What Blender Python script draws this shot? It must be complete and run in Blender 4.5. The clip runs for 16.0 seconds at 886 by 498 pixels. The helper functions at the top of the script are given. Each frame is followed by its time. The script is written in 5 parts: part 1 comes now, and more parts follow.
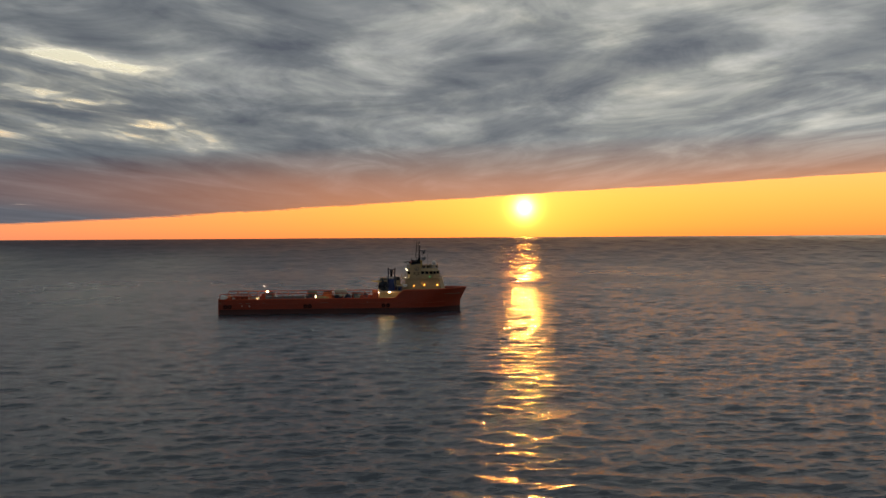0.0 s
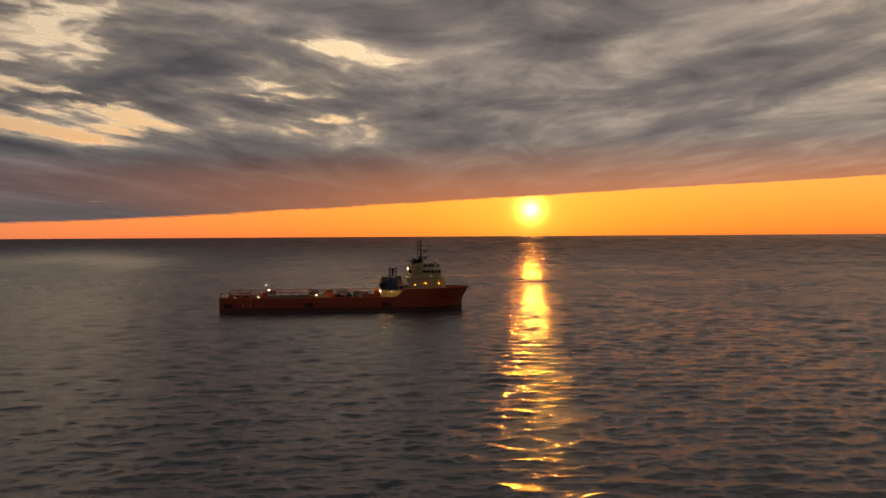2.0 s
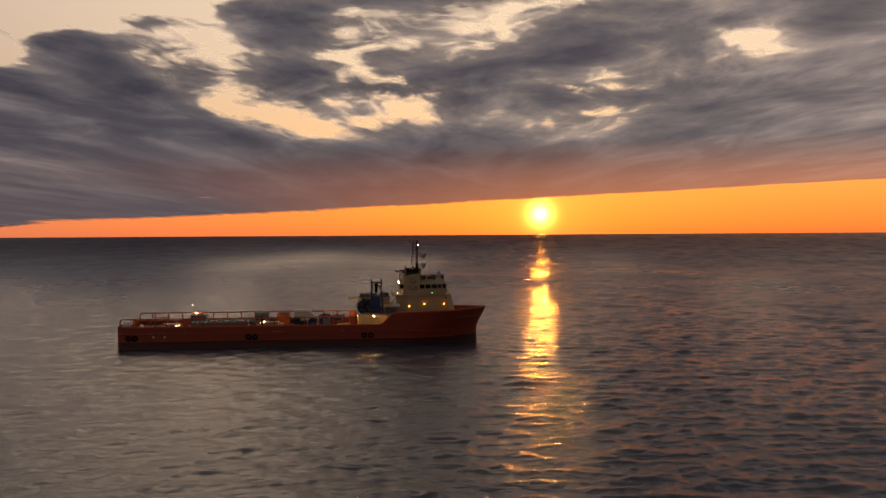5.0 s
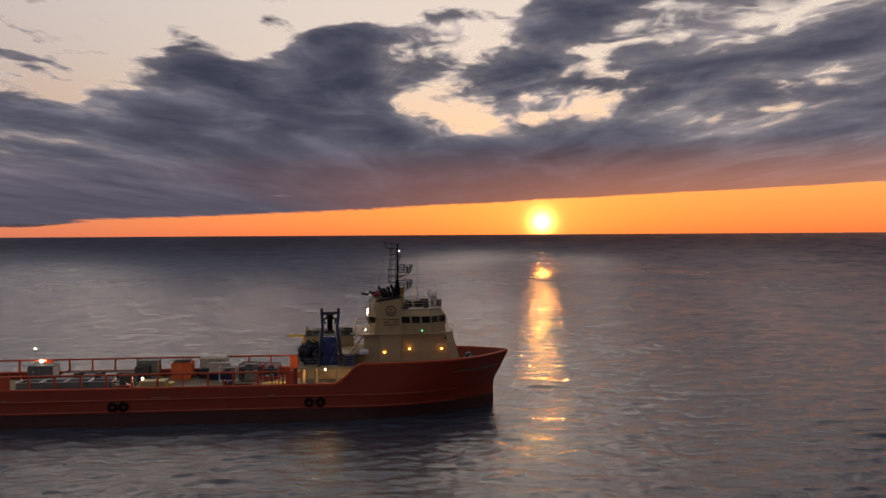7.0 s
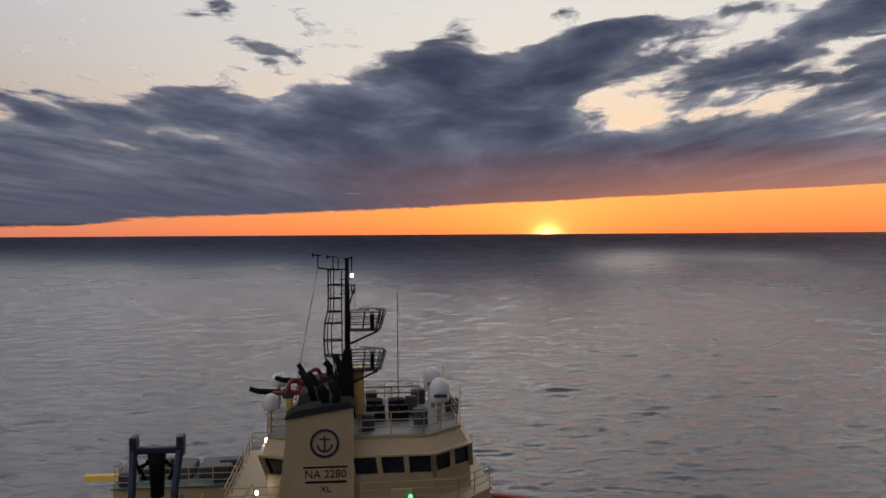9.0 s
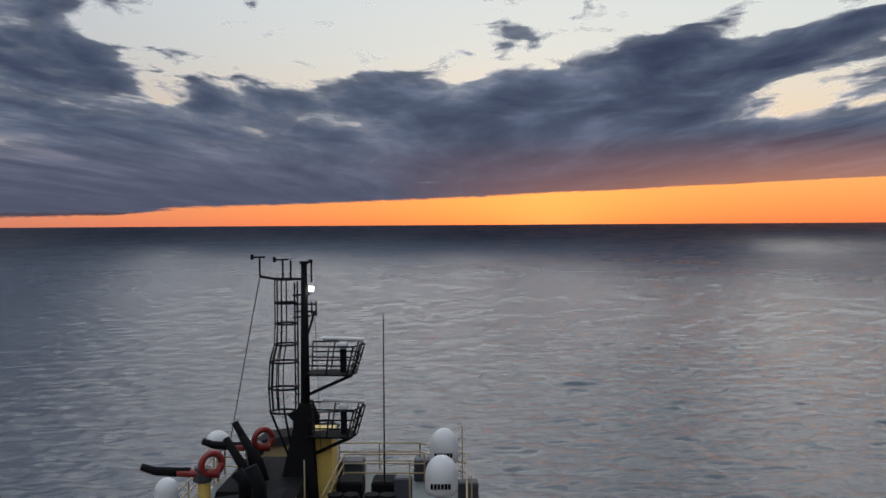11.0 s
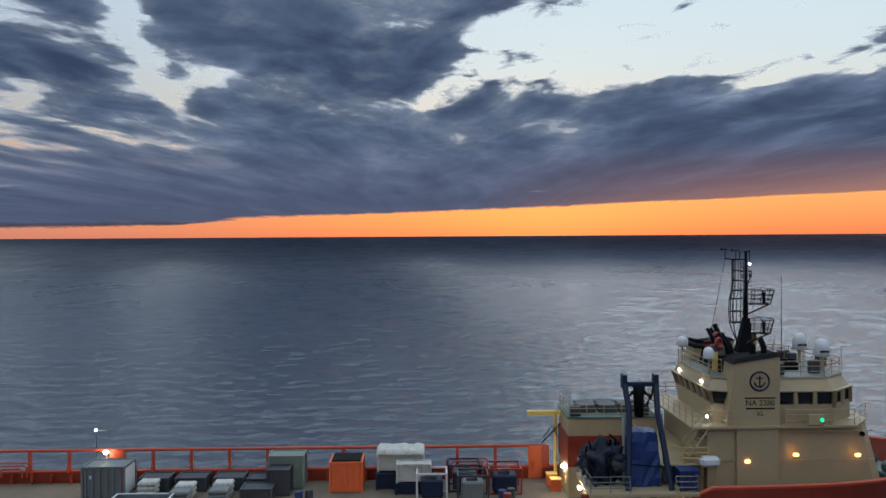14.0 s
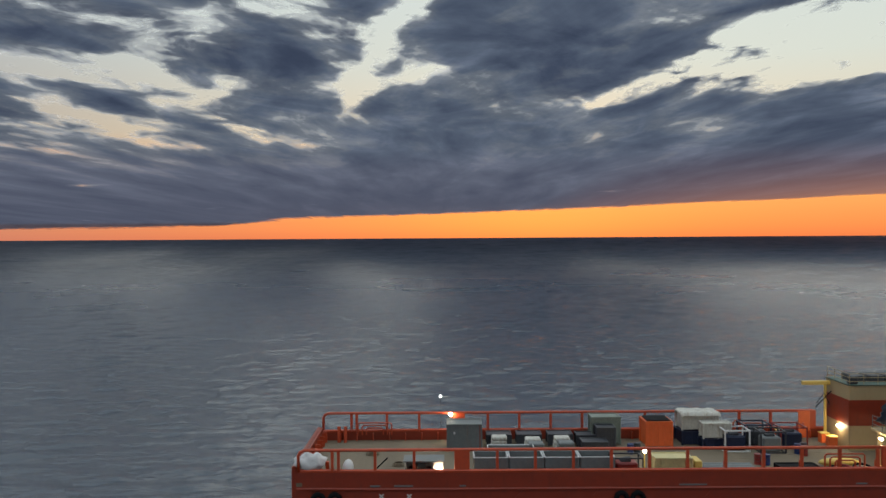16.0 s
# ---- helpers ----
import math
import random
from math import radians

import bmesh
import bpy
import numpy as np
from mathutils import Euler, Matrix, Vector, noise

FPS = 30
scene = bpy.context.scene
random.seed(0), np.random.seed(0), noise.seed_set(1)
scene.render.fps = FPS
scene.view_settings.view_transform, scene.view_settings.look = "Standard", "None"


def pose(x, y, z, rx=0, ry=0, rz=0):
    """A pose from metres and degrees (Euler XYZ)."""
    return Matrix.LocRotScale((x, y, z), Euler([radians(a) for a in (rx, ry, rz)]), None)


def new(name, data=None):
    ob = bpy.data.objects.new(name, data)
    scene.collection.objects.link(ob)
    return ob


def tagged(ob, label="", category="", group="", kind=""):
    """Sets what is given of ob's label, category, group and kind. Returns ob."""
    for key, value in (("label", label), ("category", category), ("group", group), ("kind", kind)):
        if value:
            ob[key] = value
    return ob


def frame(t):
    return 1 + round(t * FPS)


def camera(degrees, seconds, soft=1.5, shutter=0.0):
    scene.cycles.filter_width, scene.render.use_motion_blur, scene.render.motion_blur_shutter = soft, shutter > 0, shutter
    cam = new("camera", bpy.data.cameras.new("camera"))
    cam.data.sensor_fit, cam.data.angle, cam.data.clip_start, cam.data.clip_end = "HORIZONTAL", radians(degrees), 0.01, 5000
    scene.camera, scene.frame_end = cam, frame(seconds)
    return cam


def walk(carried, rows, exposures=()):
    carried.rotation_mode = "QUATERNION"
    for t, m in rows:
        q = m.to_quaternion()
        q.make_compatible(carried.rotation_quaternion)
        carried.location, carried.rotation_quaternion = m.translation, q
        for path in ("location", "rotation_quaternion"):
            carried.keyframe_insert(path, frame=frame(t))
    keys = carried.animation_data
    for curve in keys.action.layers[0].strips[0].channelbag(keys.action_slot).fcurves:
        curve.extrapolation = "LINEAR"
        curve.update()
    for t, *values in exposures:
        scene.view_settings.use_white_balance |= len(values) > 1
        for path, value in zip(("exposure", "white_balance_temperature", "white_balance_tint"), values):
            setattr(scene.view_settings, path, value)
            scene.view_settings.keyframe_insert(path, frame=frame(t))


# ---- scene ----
H_EYE = 23.0
cam = camera(56.0, 16.0)
# seconds, tilt in degrees; the camera stands on a high deck and sways a little
SWAY = [(0.0, -0.80), (0.5, -0.90), (1.0, -0.87), (1.5, -0.92), (2.0, -0.88), (2.5, -0.92), (3.5, -0.92), (4.2, -0.98),
        (6.3, -0.96), (7.0, -0.98), (7.5, -0.96), (8.2, -1.01), (10.3, -1.00), (10.5, -1.19), (10.8, -1.43), (11.0, -1.66),
        (11.5, -1.61), (12.0, -1.08), (12.5, -1.00), (13.0, -1.02), (13.5, -0.94), (14.0, -0.88),
        (14.5, -0.86), (15.0, -0.81), (15.5, -0.81), (16.0, -0.76)]
# seconds, stops, kelvin, tint
EXPOSURES = [(0.0, 0.82, 8600, 2), (1.5, 0.56, 12000, 14), (3.5, 0.42, 13500, 28), (4.2, 0.4, 13000, 28), (6.3, 0.34, 9000, 27), (7.5, 0.34, 7800, 25), (8.2, 0.36, 7500, 22),
             (10.3, 0.4, 6500, 13), (12.5, 0.42, 6400, 11), (13.5, 0.44, 6200, 9), (14.5, 0.4, 5350, 4), (15.2, 0.38, 5500, 3), (16.0, 0.36, 6600, 5)]
walk(cam, [(t, pose(0, 0, H_EYE, 90 + p, 0.35, 0)) for t, p in SWAY], EXPOSURES)

# seconds, x, y, heading of the vessel (mast foot, bow towards +x)
SHIP = [(0.0, -7.8, 262, 3.7), (0.5, -7.0, 262, 3.6), (1.0, -5.8, 261, 3.4), (1.5, -6.7, 261, 3.3), (2.0, -7.3, 261, 3.2), (2.5, -7.1, 259, 3.4),
        (3.0, -6.5, 251, 3.4), (3.5, -5.4, 237.7, 3.4), (4.0, -5.6, 219.2, 3.4), (4.2, -5.7, 211, 3.5), (5.2, -6.0, 173, 4.5),
        (6.3, -6.3, 135.8, 5.6), (6.5, -6.4, 127.5, 5.5), (7.0, -6.4, 111.0, 5.2), (7.5, -6.2, 91.5, 7.0), (8.0, -6.0, 73.8, 8.4),
        (8.2, -5.9, 66.5, 8.6), (8.8, -5.5, 48.5, 7.2), (9.5, -5.0, 34.0, 3.0), (10.3, -4.8, 28.2, -0.4), (10.5, -4.8, 28.1, -0.7), (11.0, -5.0, 28.1, -1.4),
        (11.5, -5.2, 28.3, -1.4), (12.0, -5.1, 27.6, 0.0), (12.5, -3.8, 28.7, 0.6), (13.0, 0.5, 34.8, 0.9), (13.5, 9.0, 44.3, 1.6),
        (14.0, 21.4, 59.7, 1.0), (14.5, 30.0, 69.1, 0.9), (15.0, 34.7, 73.5, 0.9), (15.5, 38.7, 73.7, 0.6), (16.0, 48.6, 72.9, 0.0)]
CARRIED = []

# ---- sky and light ----
SUN_AZ = radians(-6.3)


def nodes_of(mat):
    mat.use_nodes = True
    nt = mat.node_tree
    nt.nodes.clear()
    return nt


def node(nt, kind, **vals):
    n = nt.nodes.new(kind)
    for k, v in vals.items():
        if k in n.inputs:
            n.inputs[k].default_value = v
    return n


def math_node(nt, op, a, b=None, clamp=False):
    n = nt.nodes.new("ShaderNodeMath")
    n.operation, n.use_clamp = op, clamp
    for i, v in enumerate((a, b)):
        if v is None:
            continue
        if isinstance(v, (int, float)):
            n.inputs[i].default_value = v
        else:
            nt.links.new(v, n.inputs[i])
    return n.outputs[0]


def ramp(nt, fac, stops, smooth=False):
    r = nt.nodes.new("ShaderNodeValToRGB")
    e = r.color_ramp.elements
    e[0].position, e[0].color = stops[0][0], (*stops[0][1], 1)
    e[1].position, e[1].color = stops[-1][0], (*stops[-1][1], 1)
    for p, c in stops[1:-1]:
        e.new(p).color = (*c, 1)
    if smooth:
        r.color_ramp.interpolation = "EASE"
    nt.links.new(fac, r.inputs[0])
    return r.outputs[0]


def mix_rgb(nt, fac, a, b, op="MIX"):
    n = nt.nodes.new("ShaderNodeMix")
    n.data_type, n.blend_type = "RGBA", op
    for sock, v in ((n.inputs[0], fac), (n.inputs[6], a), (n.inputs[7], b)):
        if isinstance(v, (int, float)):
            sock.default_value = v
        elif isinstance(v, tuple):
            sock.default_value = (*v, 1)
        else:
            nt.links.new(v, sock)
    return n.outputs[2]


world = bpy.data.worlds.new("dusk_sky")
scene.world = world
world.use_nodes = True
wt = world.node_tree
wt.nodes.clear()
tc = wt.nodes.new("ShaderNodeTexCoord")
sep = wt.nodes.new("ShaderNodeSeparateXYZ")
wt.links.new(tc.outputs["Generated"], sep.inputs[0])
elev = math_node(wt, "MULTIPLY", sep.outputs[2], 1.0, clamp=True)
# the stop at 0.38, above the view, is raised to brighten the sea
toward = ramp(wt, elev, [(0.0, (0.84, 0.19, 0.06)), (0.012, (0.90, 0.25, 0.07)), (0.045, (0.95, 0.36, 0.10)), (0.075, (0.93, 0.42, 0.15)), (0.12, (0.74, 0.62, 0.46)),
                         (0.2, (0.65, 0.68, 0.63)), (0.28, (0.62, 0.68, 0.67)), (0.38, (2.8, 2.7, 2.5)), (0.65, (1.65, 1.68, 1.66)), (1.0, (0.80, 0.92, 1.05))])
away = ramp(wt, elev, [(0.0, (0.42, 0.20, 0.17)), (0.06, (0.34, 0.20, 0.19)), (0.12, (0.24, 0.20, 0.22)), (0.25, (0.34, 0.36, 0.43)), (0.5, (0.70, 0.76, 0.84)), (1.0, (0.80, 0.92, 1.05))])
facing = math_node(wt, "ADD", math_node(wt, "MULTIPLY", sep.outputs[0], 0.35), math_node(wt, "MULTIPLY", sep.outputs[1], 0.9))
side = math_node(wt, "SMOOTH_MIN", math_node(wt, "MULTIPLY", math_node(wt, "ADD", facing, -0.42), 2.0, clamp=True), 1.0)
glow = mix_rgb(wt, side, away, toward)
sky = wt.nodes.new("ShaderNodeTexSky")
sky.sky_type, sky.sun_disc = "NISHITA", False
sky.sun_elevation, sky.sun_rotation = radians(1.5), radians(6.3)
air = mix_rgb(wt, 1.0, glow, mix_rgb(wt, 1.0, sky.outputs[0], (0.012, 0.012, 0.012), "MULTIPLY"), "ADD")
bg = wt.nodes.new("ShaderNodeBackground")
bg.inputs["Strength"].default_value = 0.85
wt.links.new(air, bg.inputs[0])
wo = wt.nodes.new("ShaderNodeOutputWorld")
wt.links.new(bg.outputs[0], wo.inputs[0])


# ---- materials ----
def plain(name, color, rough=0.5, metal=0.0, grain=6.0, vary=0.25, bump=0.02, wear=None, wear_amount=0.5, coat=0.0, spec=0.5):
    """A painted or bare surface with stains at two scales, fine relief and optional wear."""
    mat = bpy.data.materials.new(name)
    nt = nodes_of(mat)
    bsdf = node(nt, "ShaderNodeBsdfPrincipled", Metallic=metal)
    out = nt.nodes.new("ShaderNodeOutputMaterial")
    co = nt.nodes.new("ShaderNodeTexCoord")
    big = node(nt, "ShaderNodeTexNoise", Scale=grain * 0.12, Detail=5.0, Roughness=0.65)
    fine = node(nt, "ShaderNodeTexNoise", Scale=grain, Detail=6.0, Roughness=0.6)
    for n in (big, fine):
        nt.links.new(co.outputs["Object"], n.inputs["Vector"])
    k = math_node(nt, "ADD", math_node(nt, "MULTIPLY", big.outputs[0], 0.6), math_node(nt, "MULTIPLY", fine.outputs[0], 0.4))
    lo = tuple(c * (1 - vary) for c in color)
    hi = tuple(min(1.0, c * (1 + vary)) for c in color)
    col = ramp(nt, k, [(0.3, lo), (0.7, hi)])
    if wear:
        streak = node(nt, "ShaderNodeTexNoise", Scale=1.0, Detail=7.0, Roughness=0.7)
        mp = nt.nodes.new("ShaderNodeMapping")
        mp.inputs["Scale"].default_value = (2.2, 2.2, 0.5)
        nt.links.new(co.outputs["Object"], mp.inputs[0])
        nt.links.new(mp.outputs[0], streak.inputs["Vector"])
        w = math_node(nt, "MULTIPLY", math_node(nt, "ADD", streak.outputs[0], -0.62 + 0.2 * wear_amount), 6.0, clamp=True)
        col = mix_rgb(nt, math_node(nt, "MULTIPLY", w, wear_amount), col, wear)
    nt.links.new(col, bsdf.inputs["Base Color"])
    nt.links.new(ramp(nt, k, [(0.3, (max(0, rough - 0.12),) * 3), (0.7, (min(1, rough + 0.12),) * 3)]), bsdf.inputs["Roughness"])
    bsdf.inputs["Coat Weight"].default_value = coat
    bsdf.inputs["Specular IOR Level"].default_value = spec
    b = node(nt, "ShaderNodeBump", Strength=0.5, Distance=bump)
    nt.links.new(k, b.inputs["Height"])
    nt.links.new(b.outputs[0], bsdf.inputs["Normal"])
    nt.links.new(bsdf.outputs[0], out.inputs[0])
    return mat


def glowing(name, color, strength):
    mat = bpy.data.materials.new(name)
    nt = nodes_of(mat)
    e = node(nt, "ShaderNodeEmission", Color=(*color, 1), Strength=strength)
    out = nt.nodes.new("ShaderNodeOutputMaterial")
    nt.links.new(e.outputs[0], out.inputs[0])
    return mat


def cloud_material():
    """Cloud layer: p is the place along the drift in units of 1.8 km, e the rise over the run as seen from the shore."""
    mat = bpy.data.materials.new("cloud_layer")
    nt = nodes_of(mat)

    def M(op, a, b=None, clamp=False):
        return math_node(nt, op, a, b, clamp)

    co = nt.nodes.new("ShaderNodeTexCoord")
    s = nt.nodes.new("ShaderNodeSeparateXYZ")
    nt.links.new(co.outputs["Object"], s.inputs[0])
    p = M("MULTIPLY", s.outputs[0], 0.00055)
    e = M("DIVIDE", s.outputs[2], M("MAXIMUM", s.outputs[1], 40.0))
    ec = M("MINIMUM", e, 0.32)
    lay = nt.nodes.new("ShaderNodeCombineXYZ")
    nt.links.new(p, lay.inputs[0])
    nt.links.new(M("MULTIPLY", M("LOGARITHM", M("ADD", M("MULTIPLY", e, 44.0), 1.0), math.e), 0.23), lay.inputs[1])

    def field(scale, detail, rough, stretch=1.0, turn=-2.0, warp=0.0, offset=(0, 0, 0)):
        mp = nt.nodes.new("ShaderNodeMapping")
        mp.inputs["Rotation"].default_value = (0, 0, radians(turn))
        mp.inputs["Scale"].default_value = (stretch, 1.0, 1.0)
        mp.inputs["Location"].default_value = offset
        nt.links.new(lay.outputs[0], mp.inputs[0])
        n = node(nt, "ShaderNodeTexNoise", Scale=scale, Detail=detail, Roughness=rough, Distortion=warp)
        nt.links.new(mp.outputs[0], n.inputs["Vector"])
        return M("ADD", n.outputs[0], -0.5)

    billow = field(12.0, 8.0, 0.58, 0.8, warp=0.7)
    small = field(44.0, 5.0, 0.58, 0.8, warp=0.5, offset=(3.1, 1.7, 0))
    wide = field(5.5, 3.0, 0.5, 0.8, offset=(9.3, 4.2, 0))
    streak = field(26.0, 5.0, 0.55, 0.14, turn=-1, offset=(7, 2.3, 0))
    bend = nt.nodes.new("ShaderNodeVectorMath")
    bend.operation = "MULTIPLY_ADD"
    wob = node(nt, "ShaderNodeTexNoise", Scale=24.0, Detail=5.0)
    nt.links.new(lay.outputs[0], wob.inputs["Vector"])
    nt.links.new(wob.outputs["Color"], bend.inputs[0])
    bend.inputs[1].default_value = (0.06, 0.06, 0)
    nt.links.new(lay.outputs[0], bend.inputs[2])
    cell = node(nt, "ShaderNodeTexVoronoi", Scale=19.0, Smoothness=0.6)
    cell.feature = "SMOOTH_F1"
    nt.links.new(bend.outputs[0], cell.inputs["Vector"])
    puff = M("SUBTRACT", 0.42, cell.outputs["Distance"])
    # the open sky above the low bank
    line = M("MULTIPLY", M("SUBTRACT", e, M("ADD", M("MULTIPLY", p, 0.17), 0.293)), 10.0)
    left = M("MULTIPLY", M("ADD", M("ADD", p, 1.0), M("MULTIPLY", ec, -0.35)), 12.0)
    wall = M("ADD", M("MULTIPLY", M("MAXIMUM", M("SUBTRACT", ec, 0.2), 0.0), 2.0), -0.57)
    right = M("MULTIPLY", M("SUBTRACT", wall, p), 7.0)
    clear = M("MINIMUM", M("MINIMUM", M("MINIMUM", line, left), right), 0.40)
    # the broken band that closes it again higher up
    band = M("MULTIPLY", M("MULTIPLY", M("SUBTRACT", e, 0.225), 9.0, clamp=True), M("MULTIPLY", M("ADD", p, 0.76), 6.0, clamp=True))
    # above the view it shuts further, unseen, to dim the sea
    high = M("MULTIPLY", M("MULTIPLY", M("SUBTRACT", e, 0.31), 3.0, clamp=True), 0.2)
    clear = M("SUBTRACT", clear, M("MULTIPLY", band, M("ADD", high, 0.19)))
    # the rift in the later bank and the broken sky on both sides
    rift = M("MULTIPLY", M("SUBTRACT", 0.016, M("ABSOLUTE", M("ADD", M("ADD", p, 1.197), M("MULTIPLY", ec, -0.5)))), 14.0)
    rift = M("MINIMUM", rift, M("MULTIPLY", M("SUBTRACT", e, 0.12), 8.0))
    # gaps added overhead, out of view, to let light onto ship and sea
    unseen_gaps = M("MINIMUM", M("MULTIPLY", M("MAXIMUM", M("SUBTRACT", e, 0.30), 0.0), 1.5), 0.30)
    mottle = M("MINIMUM", M("MULTIPLY", M("SUBTRACT", -1.15, p), 2.5), M("ADD", M("MULTIPLY", unseen_gaps, 0.5), 0.05))
    mottle = M("MAXIMUM", mottle, M("MINIMUM", M("MULTIPLY", M("SUBTRACT", -0.80, p), 3.0), M("SUBTRACT", unseen_gaps, 0.02)))
    mottle = M("MINIMUM", mottle, M("MULTIPLY", M("SUBTRACT", e, 0.07), 3.5))
    breaks = M("MINIMUM", M("MULTIPLY", M("SUBTRACT", e, 0.135), 5.0), M("MULTIPLY", M("SUBTRACT", -0.20, p), 1.6))
    # the breaks end above the view so unseen cloud dims the early sea
    breaks = M("MINIMUM", M("MINIMUM", breaks, 0.04), M("MULTIPLY", M("SUBTRACT", 0.34, e), 4.0))
    opening = M("MAXIMUM", M("MAXIMUM", clear, rift), M("MAXIMUM", mottle, -0.3))
    early = M("MULTIPLY", M("ADD", p, 0.62), 8.0, clamp=True)
    opening = M("MAXIMUM", opening, M("SUBTRACT", breaks, M("MULTIPLY", M("SUBTRACT", 1.0, early), 2.0)))
    # the far straight edge
    step = M("MULTIPLY", M("MULTIPLY", M("ADD", p, 1.52), -4.0, clamp=True), -0.007)
    edge = M("ADD", M("ADD", M("MULTIPLY", M("EXPONENT", M("MULTIPLY", p, 1.2)), 0.0365), 0.014), step)
    far = M("SUBTRACT", e, edge)
    ragged = M("ADD", far, M("ADD", M("MULTIPLY", small, 0.004), M("MULTIPLY", streak, 0.005)))
    near_edge = M("MULTIPLY", M("SUBTRACT", 0.085, far), 14.0, clamp=True)
    # thickness: positive is cloud
    swirl = M("ADD", M("MULTIPLY", M("MULTIPLY", M("SUBTRACT", e, 0.045), 7.0, clamp=True), 0.75), 0.25)
    relief = M("ADD", M("ADD", M("MULTIPLY", billow, 1.9), M("MULTIPLY", puff, 1.5)), M("ADD", M("MULTIPLY", small, 1.3), M("MULTIPLY", wide, 1.0)))
    thick = M("SUBTRACT", M("ADD", M("MULTIPLY", relief, swirl), 0.40), M("MULTIPLY", opening, 2.3))
    thick = M("ADD", thick, M("MULTIPLY", near_edge, 0.50))
    fleck = M("ADD", M("ADD", M("MULTIPLY", small, 1.5), M("MULTIPLY", billow, 1.3)), -0.135)
    thick = M("MAXIMUM", thick, M("MINIMUM", M("MULTIPLY", fleck, 1.3), 0.30))
    slit = M("MULTIPLY", M("SUBTRACT", streak, 0.15), 8.0, clamp=True)
    thick = M("SUBTRACT", thick, M("MULTIPLY", M("MULTIPLY", slit, near_edge), 2.4))
    cover = M("MULTIPLY", M("MULTIPLY", thick, 4.6, clamp=True), M("MULTIPLY", ragged, 400.0, clamp=True))
    k = M("MULTIPLY", thick, 0.9)
    # light through the cloud is put into the colour: pale edges, dark cores
    thin = ramp(nt, k, [(0.0, (0.85, 0.83, 0.81)), (0.10, (0.64, 0.62, 0.63)), (0.30, (0.46, 0.46, 0.49)), (0.55, (0.36, 0.375, 0.42)), (1.0, (0.28, 0.30, 0.36))])
    dense = ramp(nt, k, [(0.0, (0.86, 0.84, 0.80)), (0.10, (0.50, 0.50, 0.52)), (0.25, (0.22, 0.235, 0.27)), (0.5, (0.145, 0.17, 0.23)), (1.0, (0.105, 0.125, 0.18))])
    # paler towards high p, standing in for the brighter light early on
    shade = mix_rgb(nt, M("MULTIPLY", M("ADD", p, 0.36), 1.8, clamp=True), dense, thin)
    # lights and darks of the cloud bellies are put into the colour
    belly_shade = M("ADD", M("MULTIPLY", field(16.0, 7.0, 0.58, 0.75, warp=0.8, offset=(1.3, 8.7, 0)), 1.9), M("ADD", M("MULTIPLY", billow, -1.0), M("MULTIPLY", puff, -0.5)))
    calm = M("MULTIPLY", M("SUBTRACT", e, 0.045), 7.0, clamp=True)
    belly_shade = M("MULTIPLY", belly_shade, M("ADD", M("MULTIPLY", calm, 0.8), 0.2))
    shade = mix_rgb(nt, 1.0, shade, ramp(nt, M("ADD", belly_shade, 0.5), [(0.15, (0.56, 0.58, 0.66)), (0.5, (1.0, 1.0, 1.0)), (0.9, (1.9, 1.8, 1.7))]), "MULTIPLY")
    # red glow of the low sun is put into the cloud colour
    painted_glow = M("MULTIPLY", M("MULTIPLY", M("SUBTRACT", 0.075, far), 12.0, clamp=True), M("MULTIPLY", M("ADD", p, 0.85), 1.5, clamp=True))
    shade = mix_rgb(nt, M("MULTIPLY", painted_glow, 0.62), shade, (0.74, 0.28, 0.10))
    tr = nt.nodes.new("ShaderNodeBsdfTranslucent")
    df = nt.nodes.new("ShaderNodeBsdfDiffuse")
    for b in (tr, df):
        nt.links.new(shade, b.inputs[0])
    both = node(nt, "ShaderNodeMixShader", Fac=0.3)
    nt.links.new(tr.outputs[0], both.inputs[1])
    nt.links.new(df.outputs[0], both.inputs[2])
    gap = nt.nodes.new("ShaderNodeBsdfTransparent")
    mixed = nt.nodes.new("ShaderNodeMixShader")
    nt.links.new(cover, mixed.inputs[0])
    nt.links.new(gap.outputs[0], mixed.inputs[1])
    nt.links.new(both.outputs[0], mixed.inputs[2])
    out = nt.nodes.new("ShaderNodeOutputMaterial")
    nt.links.new(mixed.outputs[0], out.inputs[0])
    return mat


